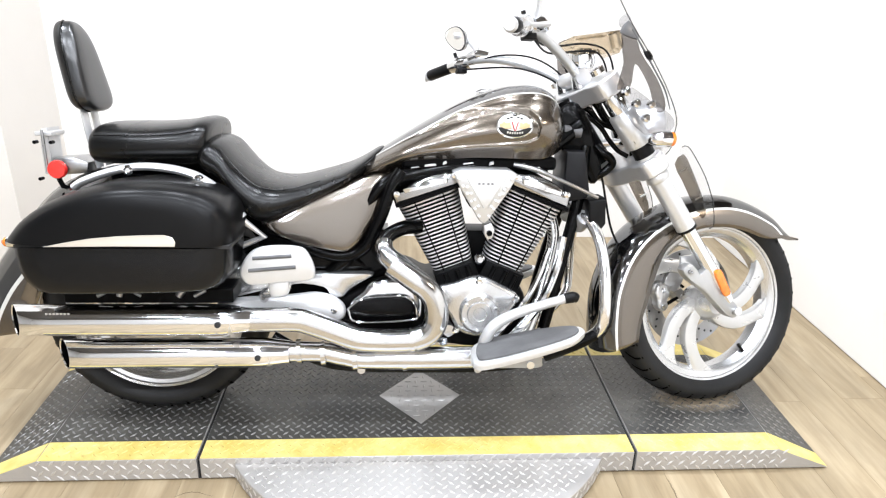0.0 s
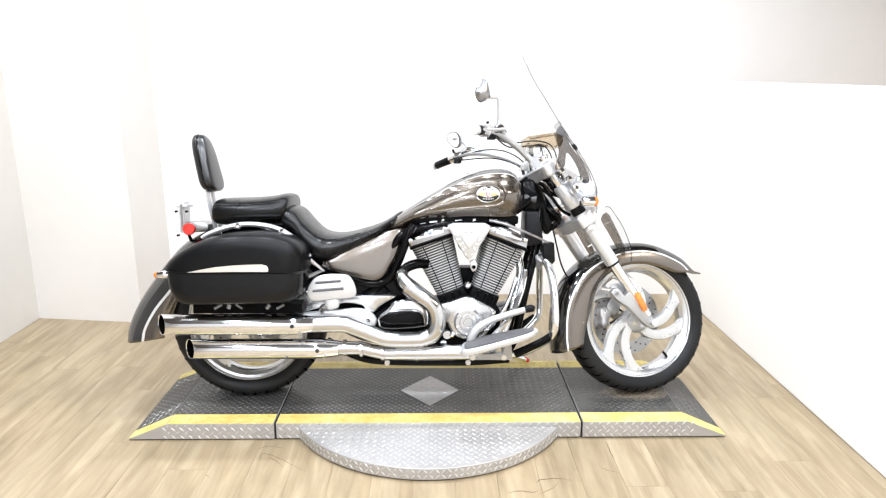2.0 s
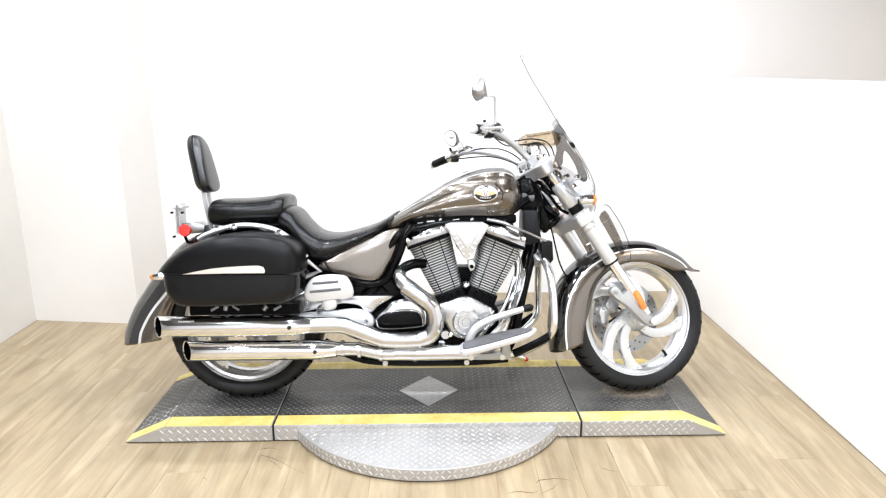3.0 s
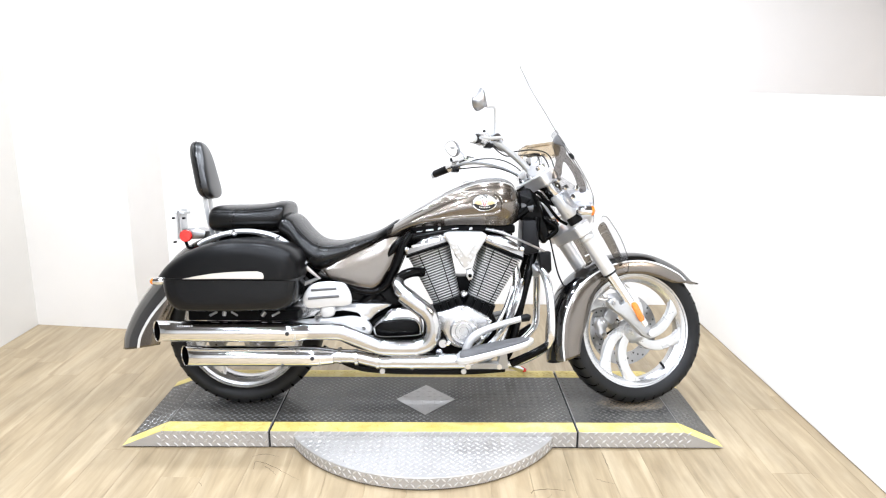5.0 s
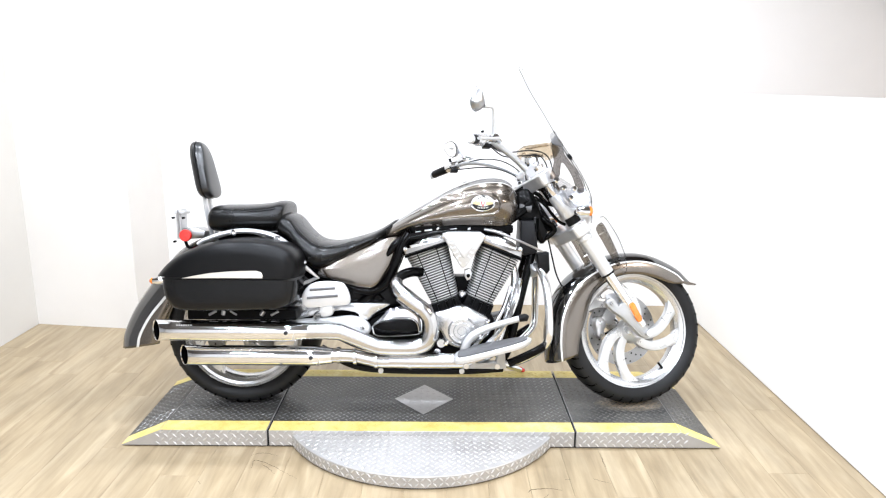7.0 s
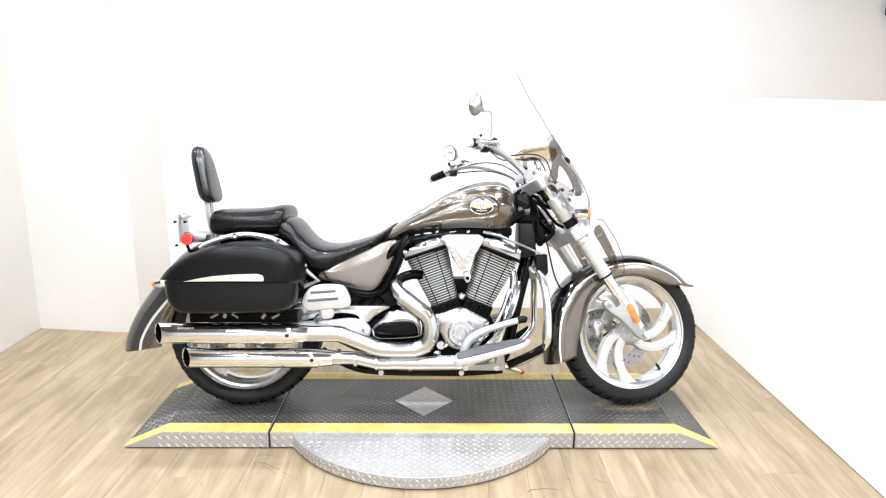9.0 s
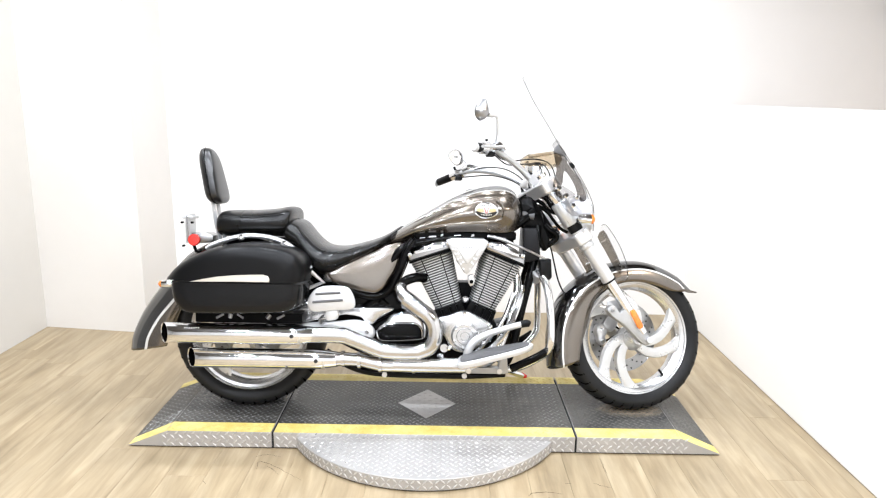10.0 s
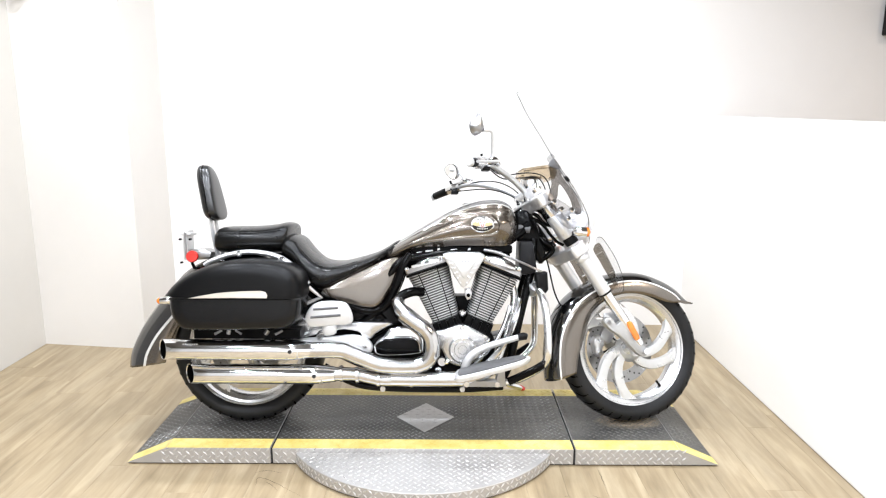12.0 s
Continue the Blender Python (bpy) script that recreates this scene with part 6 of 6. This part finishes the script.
    def mirror_loop(k, depth):
        """A teardrop, rounder and lower towards the rider, tapering up and outwards."""
        loop = []
        for a in np.linspace(0, 2 * math.pi, 28, endpoint=False):
            c, sn = math.cos(a), math.sin(a)
            if s < 0:
                loop.append(mid + wide_v * 0.031 * c * k * (1 - 0.6 * max(0.0, sn)) + up_v * k * (0.06 if sn > 0 else 0.036) * sn + facing * depth)
            else:
                loop.append(mid + wide_v * 0.05 * c * k + up_v * k * (0.036 * sn * (1 - 0.3 * c * out_sign) + 0.016 * c * out_sign) + facing * depth)
        return loop
    bm = bmesh.new()
    rings(bm, [mirror_loop(0.2, -0.03), mirror_loop(0.65, -0.024), mirror_loop(0.93, -0.01), mirror_loop(1.0, 0.004), mirror_loop(0.95, 0.006)])
    part("mirror_shell", bm, DISC_STEEL, mir, "polished mirror shell")
    bm = bmesh.new()
    rings(bm, [mirror_loop(0.94, 0.0062), mirror_loop(0.93, 0.0072)])
    part("mirror_glass", bm, MIRROR, mir)
    part("mirror_rim", tube([*mirror_loop(0.985, 0.005), mirror_loop(0.985, 0.005)[0]], 0.0016, 8, smoothed=False), GREY_BOX, mir, "dark mirror rim")
# cables
CABLES = [([(0.21, -0.24, 1.06), (0.27, -0.16, 1.05), (0.34, -0.11, 1.058), (0.43, -0.09, 1.072), (0.5, -0.08, 1.058), (0.53, -0.07, 1.0), (0.525, -0.06, 0.92)], 0.0028),
          ([(0.2, -0.25, 1.055), (0.3, -0.13, 1.035), (0.4, -0.09, 1.05), (0.475, -0.08, 1.05), (0.51, -0.07, 0.99), (0.5, -0.05, 0.9)], 0.0028),
          ([(0.2, 0.25, 1.06), (0.27, 0.16, 1.075), (0.36, 0.1, 1.06), (0.43, 0.05, 1.0), (0.45, 0.03, 0.92)], 0.0026),
          ([(0.18, 0.27, 1.045), (0.3, 0.13, 1.035), (0.39, 0.07, 1.0), (0.44, 0.03, 0.95)], 0.0028)]
for pts, r in CABLES:
    part("cable", tube(pts, r, 8), PLASTIC, bar, "black control cable")
part("brake_hose", tube([(0.52, -0.045, 0.73), (0.534, -0.04, 0.685), (0.546, -0.04, 0.634), (0.564, -0.04, 0.565), (0.588, -0.04, 0.514), (0.612, -0.038, 0.488)], 0.0034, 8), PLASTIC, bike, "thin black brake hose")
cal = part("brake_caliper", slab(closed_curve([(0.79, 0.372), (0.812, 0.35), (0.816, 0.328), (0.805, 0.307), (0.809, 0.286), (0.79, 0.273), (0.77, 0.29), (0.767, 0.312), (0.758, 0.338), (0.768, 0.364)], 3), 0.04, 0.09, edge=0.012), SATIN, bike, "silver front brake caliper", m=STEER, sharp=50)
part("caliper_bridge", slab(closed_curve([(0.8, 0.36), (0.84, 0.42), (0.88, 0.4), (0.87, 0.36), (0.84, 0.33)], 3), 0.06, 0.1, edge=0.01), SATIN, cal)
for x, z in ((0.784, 0.345), (0.788, 0.292)):
    part("caliper_bolt", lathe([(0.008, 0.041), (0.008, 0.035), (0.0, 0.034)], 12, centre=(x, 0, z)), CHROME, cal)
part("fender_stay", slab([(0.75, 0.47), (0.79, 0.475), (0.86, 0.42), (0.85, 0.39), (0.8, 0.42), (0.75, 0.44)], -0.1, -0.09, edge=0.003), SATIN, bike, "silver mudguard stay", m=STEER)

# ---- floor planks ----
PLANK_W, PLANK_L = 0.152, 1.22
plank_mesh = {}


def plank(x0, y0, x1, y1):
    w, l = round(x1 - x0, 3), round(y1 - y0, 3)
    if (w, l) not in plank_mesh:
        g, c = 0.0003, 0.0004
        verts = [(g, g, -0.004), (w - g, g, -0.004), (w - g, l - g, -0.004), (g, l - g, -0.004), (g, g, -c), (w - g, g, -c), (w - g, l - g, -c), (g, l - g, -c),
                 (g + c, g + c, 0), (w - g - c, g + c, 0), (w - g - c, l - g - c, 0), (g + c, l - g - c, 0)]
        faces = [(8, 9, 10, 11)] + [(a + k, a + (k + 1) % 4, a + 4 + (k + 1) % 4, a + 4 + k) for a in (0, 4) for k in range(4)]
        me = bpy.data.meshes.new("plank")
        me.from_pydata(verts, [], faces)
        me.materials.append(OAK)
        plank_mesh[w, l] = me
    ob = new("plank", plank_mesh[w, l])
    ob.location = (x0, y0, 0)
    ob.parent = floor


dice = random.Random(5)
x = LEFT
while x < RIGHT - 0.01:
    x1 = min(x + PLANK_W, RIGHT)
    y = BACK - dice.uniform(0.15, PLANK_L)
    y1 = BACK
    while y1 > FRONT + 0.01:
        plank(x, max(y, FRONT), x1, y1)
        y1, y = max(y, FRONT), y - PLANK_L
    x = x1
bm = box(RIGHT + 0.112, FAR_RIGHT, FRONT, BACK, -0.003, 0.0)
part("side_floor", bm, OAK, floor)
bm = box(FAR_LEFT, LEFT, FRONT, MOUTH, -0.003, 0.0)
part("side_floor", bm, OAK, floor)

# hairline cracks and scuffs worn into the boards beside the turntable
CRACKS = [[(0.389, -0.725), (0.402, -0.707), (0.455, -0.698), (0.514, -0.708)], [(0.282, -0.781), (0.322, -0.773), (0.368, -0.782), (0.386, -0.771)],
          [(0.707, -0.45), (0.706, -0.532), (0.708, -0.566)], [(0.642, -0.63), (0.666, -0.649), (0.704, -0.664)], [(0.535, -0.638), (0.556, -0.638)],
          [(0.386, -0.793), (0.437, -0.76), (0.463, -0.731)], [(-0.666, -0.482), (-0.625, -0.462), (-0.562, -0.479)], [(-0.638, -0.571), (-0.642, -0.516), (-0.576, -0.549), (-0.517, -0.594), (-0.454, -0.644)], [(-0.813, -0.661), (-0.805, -0.669), (-0.794, -0.685)], [(-0.605, -0.549), (-0.58, -0.568), (-0.544, -0.613)]]
for n, line in enumerate(CRACKS):
    w = 0.0016 if n in (0, 1, 4) else 0.0009
    pts = smooth_path([(x, y, 0.0006) for x, y in line], 6) if len(line) > 2 else [Vector((x, y, 0.0006)) for x, y in line]
    pts = [q + Vector((dice.uniform(-1, 1), dice.uniform(-1, 1), 0)) * 0.002 for q in pts]
    part("crack", tube(pts, [w * 0.4, w, w * 0.7, w * 0.3], 5, smoothed=False, flat=0.3), CRACK, floor, "dark hairline crack in the boards")
